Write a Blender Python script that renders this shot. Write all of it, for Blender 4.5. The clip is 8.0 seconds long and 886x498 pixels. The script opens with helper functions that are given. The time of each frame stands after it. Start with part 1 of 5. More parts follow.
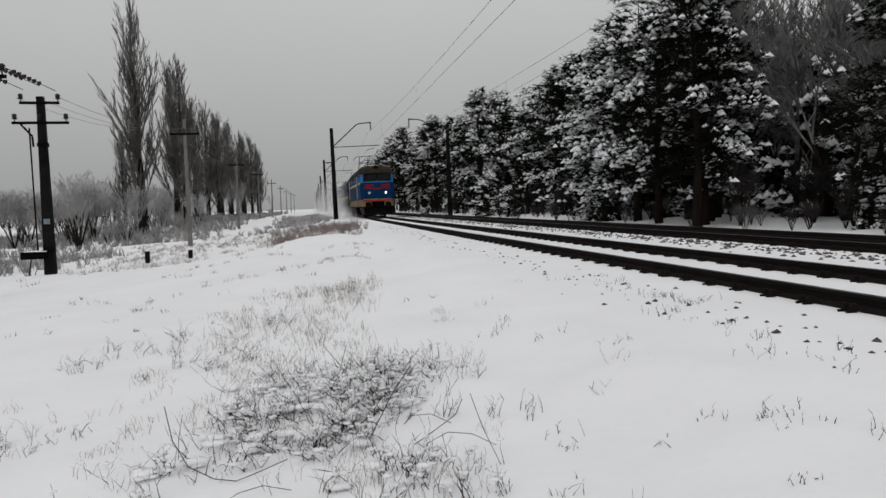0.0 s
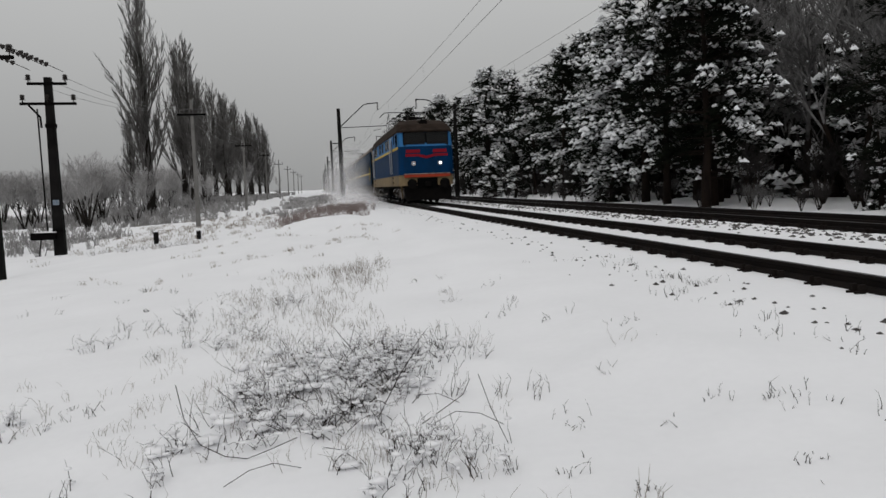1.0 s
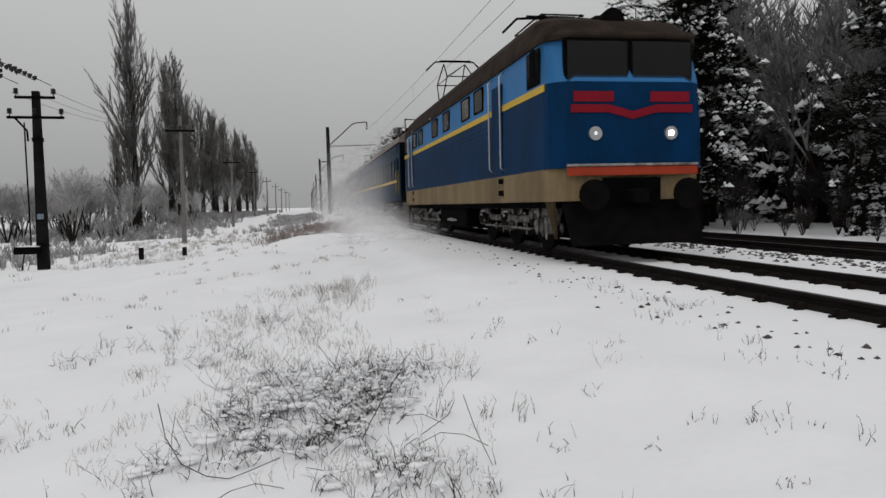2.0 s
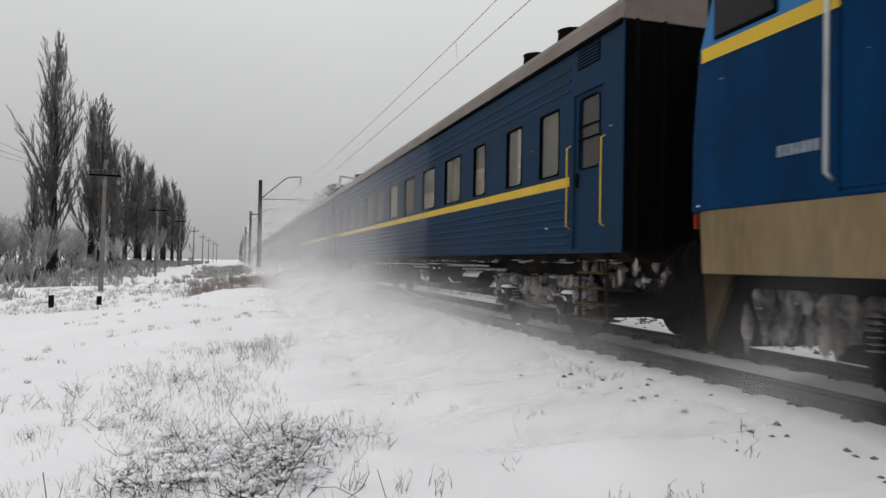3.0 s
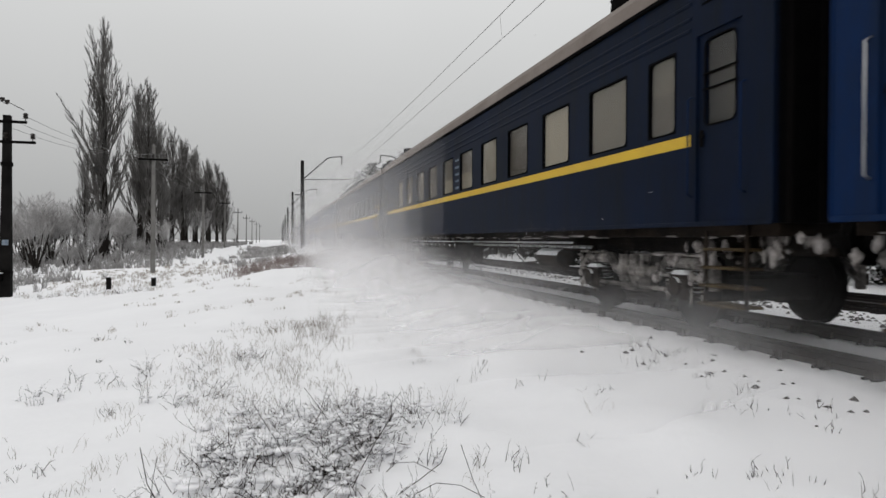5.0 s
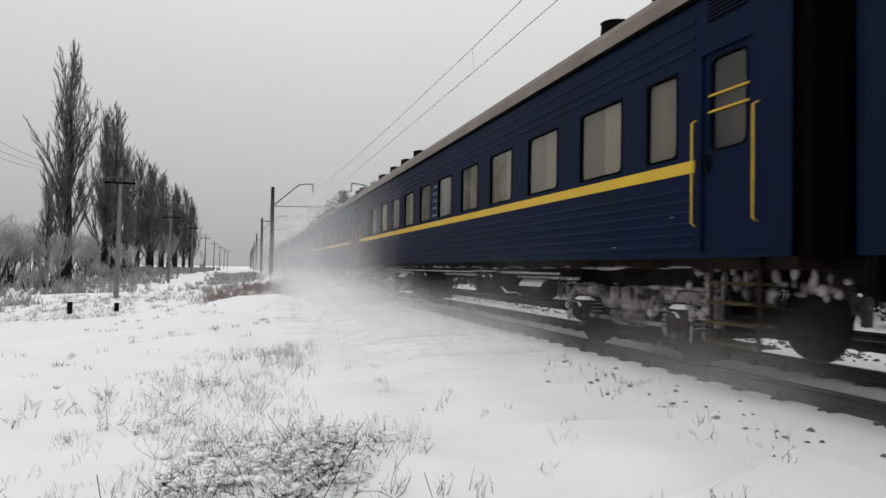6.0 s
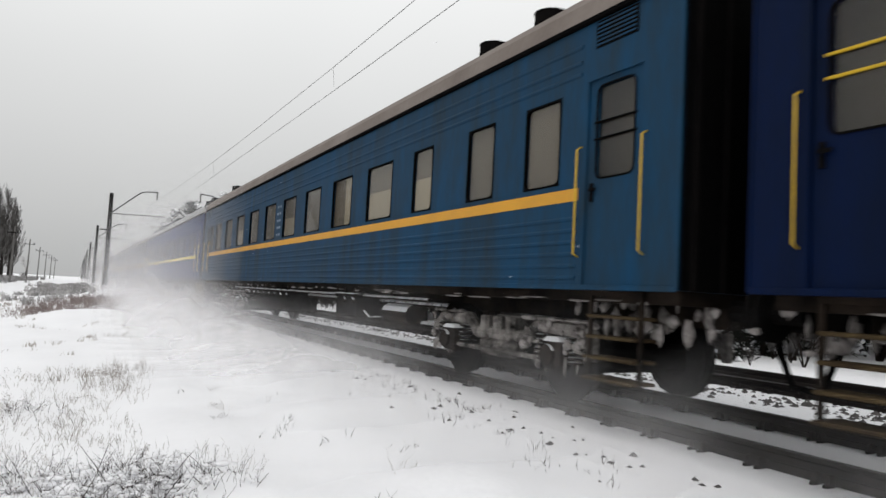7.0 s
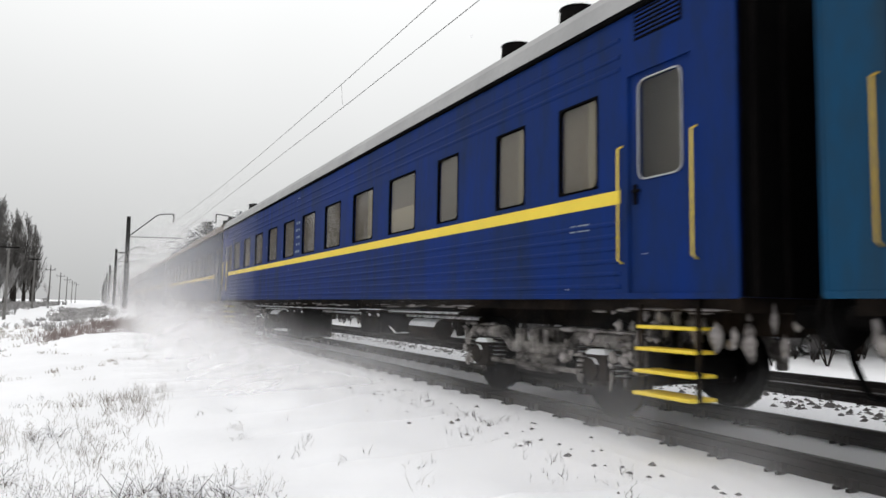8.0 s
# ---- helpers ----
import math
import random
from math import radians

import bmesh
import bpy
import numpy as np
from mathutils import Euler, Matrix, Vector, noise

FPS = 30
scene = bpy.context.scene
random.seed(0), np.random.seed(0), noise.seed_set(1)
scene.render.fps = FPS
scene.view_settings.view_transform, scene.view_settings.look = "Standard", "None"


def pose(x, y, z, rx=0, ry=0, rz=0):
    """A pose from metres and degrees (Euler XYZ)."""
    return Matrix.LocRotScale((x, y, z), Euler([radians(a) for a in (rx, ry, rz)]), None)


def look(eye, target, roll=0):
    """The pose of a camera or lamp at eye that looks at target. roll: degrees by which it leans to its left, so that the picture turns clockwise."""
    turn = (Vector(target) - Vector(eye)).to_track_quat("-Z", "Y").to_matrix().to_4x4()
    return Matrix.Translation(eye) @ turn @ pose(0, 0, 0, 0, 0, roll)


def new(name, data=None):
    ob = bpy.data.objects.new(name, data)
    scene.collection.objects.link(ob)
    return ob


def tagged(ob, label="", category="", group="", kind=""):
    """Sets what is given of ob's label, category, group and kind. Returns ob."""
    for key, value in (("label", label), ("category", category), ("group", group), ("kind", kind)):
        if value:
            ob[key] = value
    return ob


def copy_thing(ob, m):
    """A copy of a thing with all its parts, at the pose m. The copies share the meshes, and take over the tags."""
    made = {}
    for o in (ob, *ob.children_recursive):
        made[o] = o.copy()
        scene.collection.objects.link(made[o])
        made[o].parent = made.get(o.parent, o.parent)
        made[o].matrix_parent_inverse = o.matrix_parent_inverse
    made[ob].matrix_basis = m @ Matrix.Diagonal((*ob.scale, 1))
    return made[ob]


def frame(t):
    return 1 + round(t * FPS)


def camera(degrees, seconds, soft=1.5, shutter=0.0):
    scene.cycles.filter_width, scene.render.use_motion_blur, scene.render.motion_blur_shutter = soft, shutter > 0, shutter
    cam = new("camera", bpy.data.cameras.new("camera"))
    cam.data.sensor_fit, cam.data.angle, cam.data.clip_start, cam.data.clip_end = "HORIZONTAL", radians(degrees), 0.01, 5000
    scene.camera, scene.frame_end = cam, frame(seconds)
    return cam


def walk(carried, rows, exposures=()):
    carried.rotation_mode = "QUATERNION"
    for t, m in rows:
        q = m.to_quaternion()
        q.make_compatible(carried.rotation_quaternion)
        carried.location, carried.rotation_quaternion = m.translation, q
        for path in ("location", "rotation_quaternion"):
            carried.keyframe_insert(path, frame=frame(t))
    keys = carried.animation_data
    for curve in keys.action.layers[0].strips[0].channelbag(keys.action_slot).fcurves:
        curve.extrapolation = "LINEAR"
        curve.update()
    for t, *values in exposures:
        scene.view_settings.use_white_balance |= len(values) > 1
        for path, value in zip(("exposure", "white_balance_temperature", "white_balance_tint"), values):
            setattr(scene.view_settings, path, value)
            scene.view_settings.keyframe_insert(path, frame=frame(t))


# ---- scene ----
cam = camera(64.6, 8.0, soft=1.5, shutter=0.06)
EXPOSURES = [(0, -0.2), (1.2, -0.25), (2.5, -0.1), (3.5, 0.15), (5, 0.1), (6.5, 0.22), (8, 0.52)]
PATH = [
    (0, (0.063, -0.025, 0.985), (1.863, 9.790, 0.336), -2.27),
    (0.5, (0.059, -0.033, 0.983), (1.771, 9.787, 0.182), -2.38),
    (1, (0.057, -0.035, 0.986), (1.741, 9.779, 0.069), -2.31),
    (1.2, (0.057, -0.037, 0.987), (1.709, 9.788, 0.131), -2.28),
    (2.3, (0.056, -0.050, 0.997), (2.033, 9.738, 0.448), -1.46),
    (2.5, (0.083, -0.038, 1.003), (2.168, 9.733, 0.584), -1.72),
    (2.7, (0.096, -0.020, 1.013), (2.373, 9.717, 0.903), -0.50),
    (3, (0.116, 0.008, 1.028), (2.951, 9.595, 1.231), 1.09),
    (3.5, (0.102, 0.024, 1.039), (3.300, 9.493, 1.384), 1.00),
    (4, (0.023, 0.034, 1.034), (3.217, 9.508, 1.199), 1.35),
    (4.2, (-0.017, 0.029, 1.022), (3.026, 9.554, 0.928), 1.01),
    (4.5, (-0.077, 0.021, 1.004), (2.491, 9.672, 0.480), 0.85),
    (4.8, (-0.088, 0.033, 1.022), (2.564, 9.672, 0.770), 0.93),
    (5, (-0.095, 0.041, 1.035), (2.202, 9.773, 0.906), 0.17),
    (5.2, (-0.089, 0.026, 1.022), (2.230, 9.753, 1.023), 0.58),
    (6.3, (-0.087, -0.007, 1.037), (2.852, 9.544, 1.420), 1.71),
    (6.5, (-0.067, 0.009, 1.047), (3.111, 9.479, 1.519), 2.48),
    (6.7, (-0.046, 0.021, 1.051), (3.612, 9.309, 1.648), 2.89),
    (7, (-0.016, 0.039, 1.058), (4.585, 8.893, 1.724), 3.06),
    (7.2, (-0.004, 0.034, 1.076), (4.772, 8.783, 1.880), 2.70),
    (7.5, (0.013, 0.028, 1.104), (4.824, 8.747, 2.009), 1.17),
    (8, (0.016, -0.003, 1.102), (4.409, 8.945, 1.904), 0.94),
]
walk(cam, [(t, look(eye, target, roll)) for t, eye, target, roll in PATH], exposures=EXPOSURES)

scene.cycles.transparent_max_bounces = 96

# ---- light: a closed winter overcast ----
world = bpy.data.worlds.new("overcast_sky")
scene.world = world
world.use_nodes = True
wn, wl = world.node_tree.nodes, world.node_tree.links
wn.clear()
w_out, w_bg = wn.new("ShaderNodeOutputWorld"), wn.new("ShaderNodeBackground")
w_sky = wn.new("ShaderNodeTexSky")
w_sky.sky_type, w_sky.sun_disc = "NISHITA", False
w_sky.sun_elevation, w_sky.sun_rotation = radians(32), radians(200)
w_sky.air_density, w_sky.dust_density = 2.0, 6.0
w_hsv = wn.new("ShaderNodeHueSaturation")
w_hsv.inputs["Saturation"].default_value, w_hsv.inputs["Value"].default_value = 0.06, 0.055
wl.new(w_sky.outputs[0], w_hsv.inputs["Color"])
w_co, w_sep = wn.new("ShaderNodeTexCoord"), wn.new("ShaderNodeSeparateXYZ")
wl.new(w_co.outputs["Generated"], w_sep.inputs[0])
w_up = wn.new("ShaderNodeMapRange")
w_up.inputs["From Min"].default_value, w_up.inputs["From Max"].default_value = 0.0, 1.0
w_up.inputs["To Min"].default_value, w_up.inputs["To Max"].default_value = 0.5, 1.55
wl.new(w_sep.outputs["Z"], w_up.inputs["Value"])
w_cloud = wn.new("ShaderNodeTexNoise")
w_cloud.inputs["Scale"].default_value, w_cloud.inputs["Detail"].default_value = 1.6, 3
wl.new(w_co.outputs["Generated"], w_cloud.inputs["Vector"])
w_var = wn.new("ShaderNodeMapRange")
w_var.inputs["To Min"].default_value, w_var.inputs["To Max"].default_value = 0.92, 1.08
wl.new(w_cloud.outputs["Fac"], w_var.inputs["Value"])
w_mul = wn.new("ShaderNodeMath")
w_mul.operation = "MULTIPLY"
wl.new(w_up.outputs[0], w_mul.inputs[0]), wl.new(w_var.outputs[0], w_mul.inputs[1])
w_grey = wn.new("ShaderNodeMix")
w_grey.data_type = "RGBA"
w_grey.inputs[6].default_value, w_grey.inputs[7].default_value = (0, 0, 0, 1), (0.99, 1.0, 1.0, 1)
wl.new(w_mul.outputs[0], w_grey.inputs[0])
w_add = wn.new("ShaderNodeMix")
w_add.data_type, w_add.inputs[0].default_value = "RGBA", 0.15
wl.new(w_grey.outputs[2], w_add.inputs[6]), wl.new(w_hsv.outputs[0], w_add.inputs[7])
wl.new(w_add.outputs[2], w_bg.inputs["Color"])
w_bg.inputs["Strength"].default_value = 0.85
wl.new(w_bg.outputs[0], w_out.inputs["Surface"])

sun = new("sun", bpy.data.lights.new("sun", "SUN"))
sun.data.energy, sun.data.angle, sun.data.color = 0.6, radians(50), (1.0, 0.97, 0.94)
sun.matrix_world = look((-20, -40, 40), (0, 0, 0))

# ---- materials ----
def mat(name, base, second=None, rough=0.6, metal=0.0, scale=6.0, fine=60.0, mix=0.5, bump=0.1, random_value=0.0, spec=0.5, stretch=(1, 1, 1), snow=0.0):
    """A painted, grown or metal surface: two scales of noise mix base and second; snow lies on faces that look up."""
    m = bpy.data.materials.new(name)
    m.use_nodes = True
    n, l = m.node_tree.nodes, m.node_tree.links
    b = n["Principled BSDF"]
    second = second or tuple(c * 0.6 for c in base)
    co, mp = n.new("ShaderNodeTexCoord"), n.new("ShaderNodeMapping")
    mp.inputs["Scale"].default_value = stretch
    l.new(co.outputs["Object"], mp.inputs["Vector"])
    a, c = n.new("ShaderNodeTexNoise"), n.new("ShaderNodeTexNoise")
    for node, s in ((a, scale), (c, fine)):
        node.inputs["Scale"].default_value, node.inputs["Detail"].default_value = s, 4
        l.new(mp.outputs[0], node.inputs["Vector"])
    add = n.new("ShaderNodeMath")
    add.operation = "MULTIPLY_ADD"
    add.inputs[1].default_value = 0.4
    l.new(c.outputs["Fac"], add.inputs[0]), l.new(a.outputs["Fac"], add.inputs[2])
    ramp = n.new("ShaderNodeMapRange")
    ramp.inputs["From Min"].default_value, ramp.inputs["From Max"].default_value = 0.5, 0.95
    ramp.inputs["To Max"].default_value = mix
    l.new(add.outputs[0], ramp.inputs["Value"])
    col = n.new("ShaderNodeMix")
    col.data_type = "RGBA"
    col.inputs[6].default_value, col.inputs[7].default_value = (*base, 1), (*second, 1)
    l.new(ramp.outputs[0], col.inputs[0])
    out = col.outputs[2]
    if random_value:
        info, hv, mr = n.new("ShaderNodeObjectInfo"), n.new("ShaderNodeHueSaturation"), n.new("ShaderNodeMapRange")
        mr.inputs["To Min"].default_value, mr.inputs["To Max"].default_value = 1 - random_value, 1 + random_value
        l.new(info.outputs["Random"], mr.inputs["Value"]), l.new(mr.outputs[0], hv.inputs["Value"])
        l.new(out, hv.inputs["Color"])
        out = hv.outputs[0]
    if snow:
        geo, sep, mr = n.new("ShaderNodeNewGeometry"), n.new("ShaderNodeSeparateXYZ"), n.new("ShaderNodeMapRange")
        l.new(geo.outputs["Normal"], sep.inputs[0])
        am = n.new("ShaderNodeMath")
        am.operation = "MULTIPLY_ADD"
        am.inputs[1].default_value = 0.5
        l.new(c.outputs["Fac"], am.inputs[0]), l.new(sep.outputs["Z"], am.inputs[2])
        mr.inputs["From Min"].default_value, mr.inputs["From Max"].default_value = 1.0 - snow, 1.15 - snow
        l.new(am.outputs[0], mr.inputs["Value"])
        sm = n.new("ShaderNodeMix")
        sm.data_type = "RGBA"
        sm.inputs[7].default_value = (0.8, 0.81, 0.83, 1)
        l.new(mr.outputs[0], sm.inputs[0]), l.new(out, sm.inputs[6])
        out = sm.outputs[2]
    l.new(out, b.inputs["Base Color"])
    b.inputs["Roughness"].default_value, b.inputs["Metallic"].default_value = rough, metal
    b.inputs["Specular IOR Level"].default_value = spec
    if bump:
        bp = n.new("ShaderNodeBump")
        bp.inputs["Strength"].default_value, bp.inputs["Distance"].default_value = bump, 0.02
        l.new(add.outputs[0], bp.inputs["Height"]), l.new(bp.outputs[0], b.inputs["Normal"])
    return m


def glow(name, colour, strength):
    m = bpy.data.materials.new(name)
    m.use_nodes = True
    b = m.node_tree.nodes["Principled BSDF"]
    b.inputs["Base Color"].default_value = (*colour, 1)
    b.inputs["Emission Color"].default_value, b.inputs["Emission Strength"].default_value = (*colour, 1), strength
    return m


def window_glass(name, tint):
    m = bpy.data.materials.new(name)
    m.use_nodes = True
    n, l = m.node_tree.nodes, m.node_tree.links
    n.clear()
    out, mix, tr, gl, lw = (n.new(k) for k in ("ShaderNodeOutputMaterial", "ShaderNodeMixShader", "ShaderNodeBsdfTransparent", "ShaderNodeBsdfGlossy", "ShaderNodeLayerWeight"))
    tr.inputs["Color"].default_value, gl.inputs["Roughness"].default_value = (*tint, 1), 0.03
    lw.inputs["Blend"].default_value = 0.5
    edge, gloss = n.new("ShaderNodeMath"), n.new("ShaderNodeMath")
    edge.operation, gloss.operation = "POWER", "MULTIPLY_ADD"
    edge.inputs[1].default_value, gloss.inputs[1].default_value, gloss.inputs[2].default_value = 4.0, 0.4, 0.03
    l.new(lw.outputs["Facing"], edge.inputs[0]), l.new(edge.outputs[0], gloss.inputs[0])
    l.new(gloss.outputs[0], mix.inputs[0]), l.new(tr.outputs[0], mix.inputs[1]), l.new(gl.outputs[0], mix.inputs[2])
    l.new(mix.outputs[0], out.inputs["Surface"])
    return m


def veil(name, density, scale, low, high, fade_u=False):
    """Airborne powder snow and haze painted on sheets: white, mostly see-through, thicker low down, torn by noise."""
    m = bpy.data.materials.new(name)
    m.use_nodes = True
    n, l = m.node_tree.nodes, m.node_tree.links
    n.clear()
    out, mix, tr = (n.new(k) for k in ("ShaderNodeOutputMaterial", "ShaderNodeMixShader", "ShaderNodeBsdfTransparent"))
    df, tl, half = n.new("ShaderNodeBsdfDiffuse"), n.new("ShaderNodeBsdfTranslucent"), n.new("ShaderNodeMixShader")
    for node in (df, tl):
        node.inputs["Color"].default_value = (0.97, 0.96, 0.97, 1)
    l.new(df.outputs[0], half.inputs[1]), l.new(tl.outputs[0], half.inputs[2])
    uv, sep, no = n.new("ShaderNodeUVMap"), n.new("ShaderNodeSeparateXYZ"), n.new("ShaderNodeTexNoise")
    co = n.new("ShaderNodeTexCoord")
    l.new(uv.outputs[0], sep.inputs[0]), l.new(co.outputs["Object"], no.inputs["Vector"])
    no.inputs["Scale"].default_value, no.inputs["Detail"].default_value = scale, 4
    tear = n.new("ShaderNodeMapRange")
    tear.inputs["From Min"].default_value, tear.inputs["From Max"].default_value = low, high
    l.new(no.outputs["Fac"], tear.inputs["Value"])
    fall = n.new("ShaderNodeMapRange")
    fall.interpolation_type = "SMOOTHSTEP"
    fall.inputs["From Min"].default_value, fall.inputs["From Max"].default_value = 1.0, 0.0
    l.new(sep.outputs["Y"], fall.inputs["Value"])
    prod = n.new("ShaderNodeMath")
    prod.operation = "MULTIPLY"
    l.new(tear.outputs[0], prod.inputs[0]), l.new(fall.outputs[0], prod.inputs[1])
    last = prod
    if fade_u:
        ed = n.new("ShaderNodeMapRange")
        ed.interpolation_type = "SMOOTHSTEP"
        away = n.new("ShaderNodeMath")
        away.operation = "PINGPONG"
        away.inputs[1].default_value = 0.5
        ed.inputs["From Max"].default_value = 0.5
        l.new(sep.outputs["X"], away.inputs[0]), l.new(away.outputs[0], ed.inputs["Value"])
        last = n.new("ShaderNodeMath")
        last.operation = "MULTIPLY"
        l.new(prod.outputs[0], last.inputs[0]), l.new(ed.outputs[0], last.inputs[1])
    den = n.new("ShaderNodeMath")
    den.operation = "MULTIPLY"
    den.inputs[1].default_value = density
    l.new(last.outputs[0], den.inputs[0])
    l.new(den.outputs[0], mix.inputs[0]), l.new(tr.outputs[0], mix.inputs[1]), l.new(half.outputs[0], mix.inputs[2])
    l.new(mix.outputs[0], out.inputs["Surface"])
    return m


SNOW = mat("snow", (0.86, 0.86, 0.88), (0.78, 0.78, 0.8), rough=0.85, scale=0.7, fine=14, mix=0.6, bump=0.35, spec=0.2)
SNOW_LUMP = mat("snow_lump", (0.88, 0.88, 0.9), (0.8, 0.8, 0.82), rough=0.9, scale=3, fine=25, mix=0.6, bump=0.2, spec=0.2)
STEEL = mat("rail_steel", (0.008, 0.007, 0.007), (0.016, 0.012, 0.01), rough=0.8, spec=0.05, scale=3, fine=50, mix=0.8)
RAIL_TOP = mat("rail_head", (0.06, 0.06, 0.06), (0.03, 0.026, 0.024), rough=0.5, metal=0.6, spec=0.2, scale=2, fine=30)
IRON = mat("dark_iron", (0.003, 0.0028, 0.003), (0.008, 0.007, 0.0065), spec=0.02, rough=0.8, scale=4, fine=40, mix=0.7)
STEP_BROWN = mat("worn_step", (0.03, 0.02, 0.012), (0.075, 0.054, 0.026), rough=0.8, scale=4, fine=25, mix=0.9, spec=0.05)
FROSTED = mat("frosted_iron", (0.007, 0.006, 0.0055), (0.3, 0.28, 0.265), spec=0.05, rough=0.85, scale=3.6, fine=18, mix=1.0, bump=0.6)
IRON_SNOWY = mat("iron_with_snow", (0.005, 0.0045, 0.0043), (0.03, 0.022, 0.017), spec=0.03, rough=0.85, scale=2.4, fine=14, mix=0.9, snow=0.45)
ICE = mat("packed_ice", (0.36, 0.335, 0.325), (0.05, 0.042, 0.038), rough=0.75, scale=6, fine=26, mix=1.0, bump=0.8, spec=0.15)
BALLAST = mat("ballast", (0.05, 0.045, 0.045), (0.12, 0.11, 0.1), rough=0.9, scale=8, fine=40, random_value=0.3)
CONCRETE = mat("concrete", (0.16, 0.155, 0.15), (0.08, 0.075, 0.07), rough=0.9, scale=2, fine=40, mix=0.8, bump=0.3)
CONCRETE_DARK = mat("dark_concrete", (0.004, 0.0038, 0.0038), (0.016, 0.015, 0.0145), spec=0.04, rough=0.9, scale=1.5, fine=35, mix=0.9, bump=0.3)
PORCELAIN = mat("porcelain", (0.012, 0.009, 0.008), (0.05, 0.044, 0.04), rough=0.4, scale=9, fine=40, spec=0.2)
WIRE = mat("wire", (0.09, 0.09, 0.09), (0.16, 0.15, 0.15), rough=0.6, metal=0.3, scale=3, fine=10, bump=0)
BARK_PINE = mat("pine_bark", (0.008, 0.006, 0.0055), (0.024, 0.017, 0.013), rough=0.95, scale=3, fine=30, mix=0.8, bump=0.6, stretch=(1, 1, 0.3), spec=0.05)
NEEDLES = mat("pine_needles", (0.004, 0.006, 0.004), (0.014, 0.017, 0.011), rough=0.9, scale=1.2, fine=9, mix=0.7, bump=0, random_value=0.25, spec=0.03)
BOUGH_SNOW = mat("bough_snow", (0.86, 0.87, 0.89), (0.6, 0.61, 0.62), rough=0.9, scale=1.5, fine=9, mix=0.6, bump=0.3, spec=0.1)
BARK_POPLAR = mat("poplar_bark", (0.012, 0.01, 0.009), (0.035, 0.031, 0.028), rough=0.95, scale=2, fine=20, mix=0.8, bump=0.5, stretch=(1, 1, 0.3), spec=0.05)
POPLAR_TWIG = mat("poplar_twigs", (0.045, 0.042, 0.04), (0.17, 0.165, 0.16), rough=0.95, scale=0.5, fine=6, mix=0.9, bump=0, spec=0.05, random_value=0.15)
TWIG_RIME = mat("rimed_twigs", (0.05, 0.048, 0.047), (0.24, 0.235, 0.235), rough=0.95, scale=0.8, fine=6, mix=0.9, bump=0, spec=0.05, random_value=0.2)
TWIG_DARK = mat("dark_twigs", (0.014, 0.012, 0.012), (0.06, 0.056, 0.054), rough=0.95, scale=0.8, fine=6, mix=0.9, bump=0, spec=0.03, random_value=0.3)
# rimed twigs, paled further to put distance haze into the colour
HAZED_RIME_TWIG = mat("hazed_rime_twigs", (0.15, 0.145, 0.142), (0.52, 0.51, 0.51), rough=0.95, scale=0.8, fine=6, mix=0.95, bump=0, spec=0.05, random_value=0.2)
TWIG = mat("dry_twigs", (0.01, 0.008, 0.0075), (0.07, 0.057, 0.05), rough=0.9, scale=5, fine=40, mix=0.9, bump=0, spec=0.06)
STRAW = mat("dry_grass", (0.2, 0.175, 0.15), (0.38, 0.35, 0.32), rough=0.9, scale=2, fine=20, mix=0.8, bump=0, spec=0.1, random_value=0.2)
RED_STEMS = mat("reddish_dry_stems", (0.16, 0.12, 0.11), (0.38, 0.34, 0.33), rough=0.9, scale=1, fine=9, mix=0.8, bump=0, spec=0.1)
GLASS = window_glass("window_glass", (0.97, 0.96, 0.94))
GLASS_DARK = window_glass("cab_glass", (0.35, 0.37, 0.38))
CURTAIN = mat("curtain", (0.085, 0.074, 0.058), (0.05, 0.043, 0.034), rough=0.95, scale=3, fine=25, bump=0.2, random_value=0.3, stretch=(1, 6, 1))
PALE_CURTAIN = mat("pale_curtain", (0.21, 0.185, 0.135), (0.13, 0.112, 0.082), rough=0.95, scale=3, fine=25, bump=0.2, random_value=0.25, stretch=(1, 6, 1))
INTERIOR = mat("coach_interior", (0.05, 0.044, 0.036), (0.03, 0.026, 0.02), rough=0.8, scale=1, fine=8)
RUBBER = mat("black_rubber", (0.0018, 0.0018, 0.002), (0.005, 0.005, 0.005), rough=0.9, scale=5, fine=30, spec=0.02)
CREAM = mat("cream_paint", (0.215, 0.16, 0.088), (0.09, 0.064, 0.038), spec=0.08, rough=0.65, scale=1.1, fine=12, mix=0.9, bump=0.08, stretch=(1, 1.2, 0.35))
LOCO_BLUE = mat("locomotive_blue", (0.0004, 0.028, 0.09), (0.0015, 0.015, 0.04), spec=0.05, rough=0.55, scale=1.6, fine=14, mix=0.95, bump=0.1, stretch=(1, 1, 0.4))
LOCO_LIGHT = mat("locomotive_light_blue", (0.03, 0.15, 0.36), (0.022, 0.11, 0.25), spec=0.12, rough=0.5, scale=0.9, fine=14, mix=0.7, bump=0.06)
LOCO_ROOF = mat("rusty_roof", (0.018, 0.013, 0.0105), (0.048, 0.035, 0.028), spec=0.05, rough=0.9, scale=2, fine=20, mix=0.9, bump=0.3)
YELLOW = mat("yellow_paint", (0.56, 0.36, 0.008), (0.42, 0.26, 0.01), rough=0.5, scale=1.5, fine=18, mix=0.6, bump=0.03)
ORANGE_YELLOW = mat("amber_paint", (0.58, 0.28, 0.008), (0.42, 0.2, 0.01), rough=0.5, scale=1.5, fine=18, mix=0.6, bump=0.03)
LEMON = mat("lemon_paint", (0.75, 0.56, 0.04), (0.58, 0.44, 0.04), rough=0.5, scale=1.5, fine=18, mix=0.5, bump=0.03)
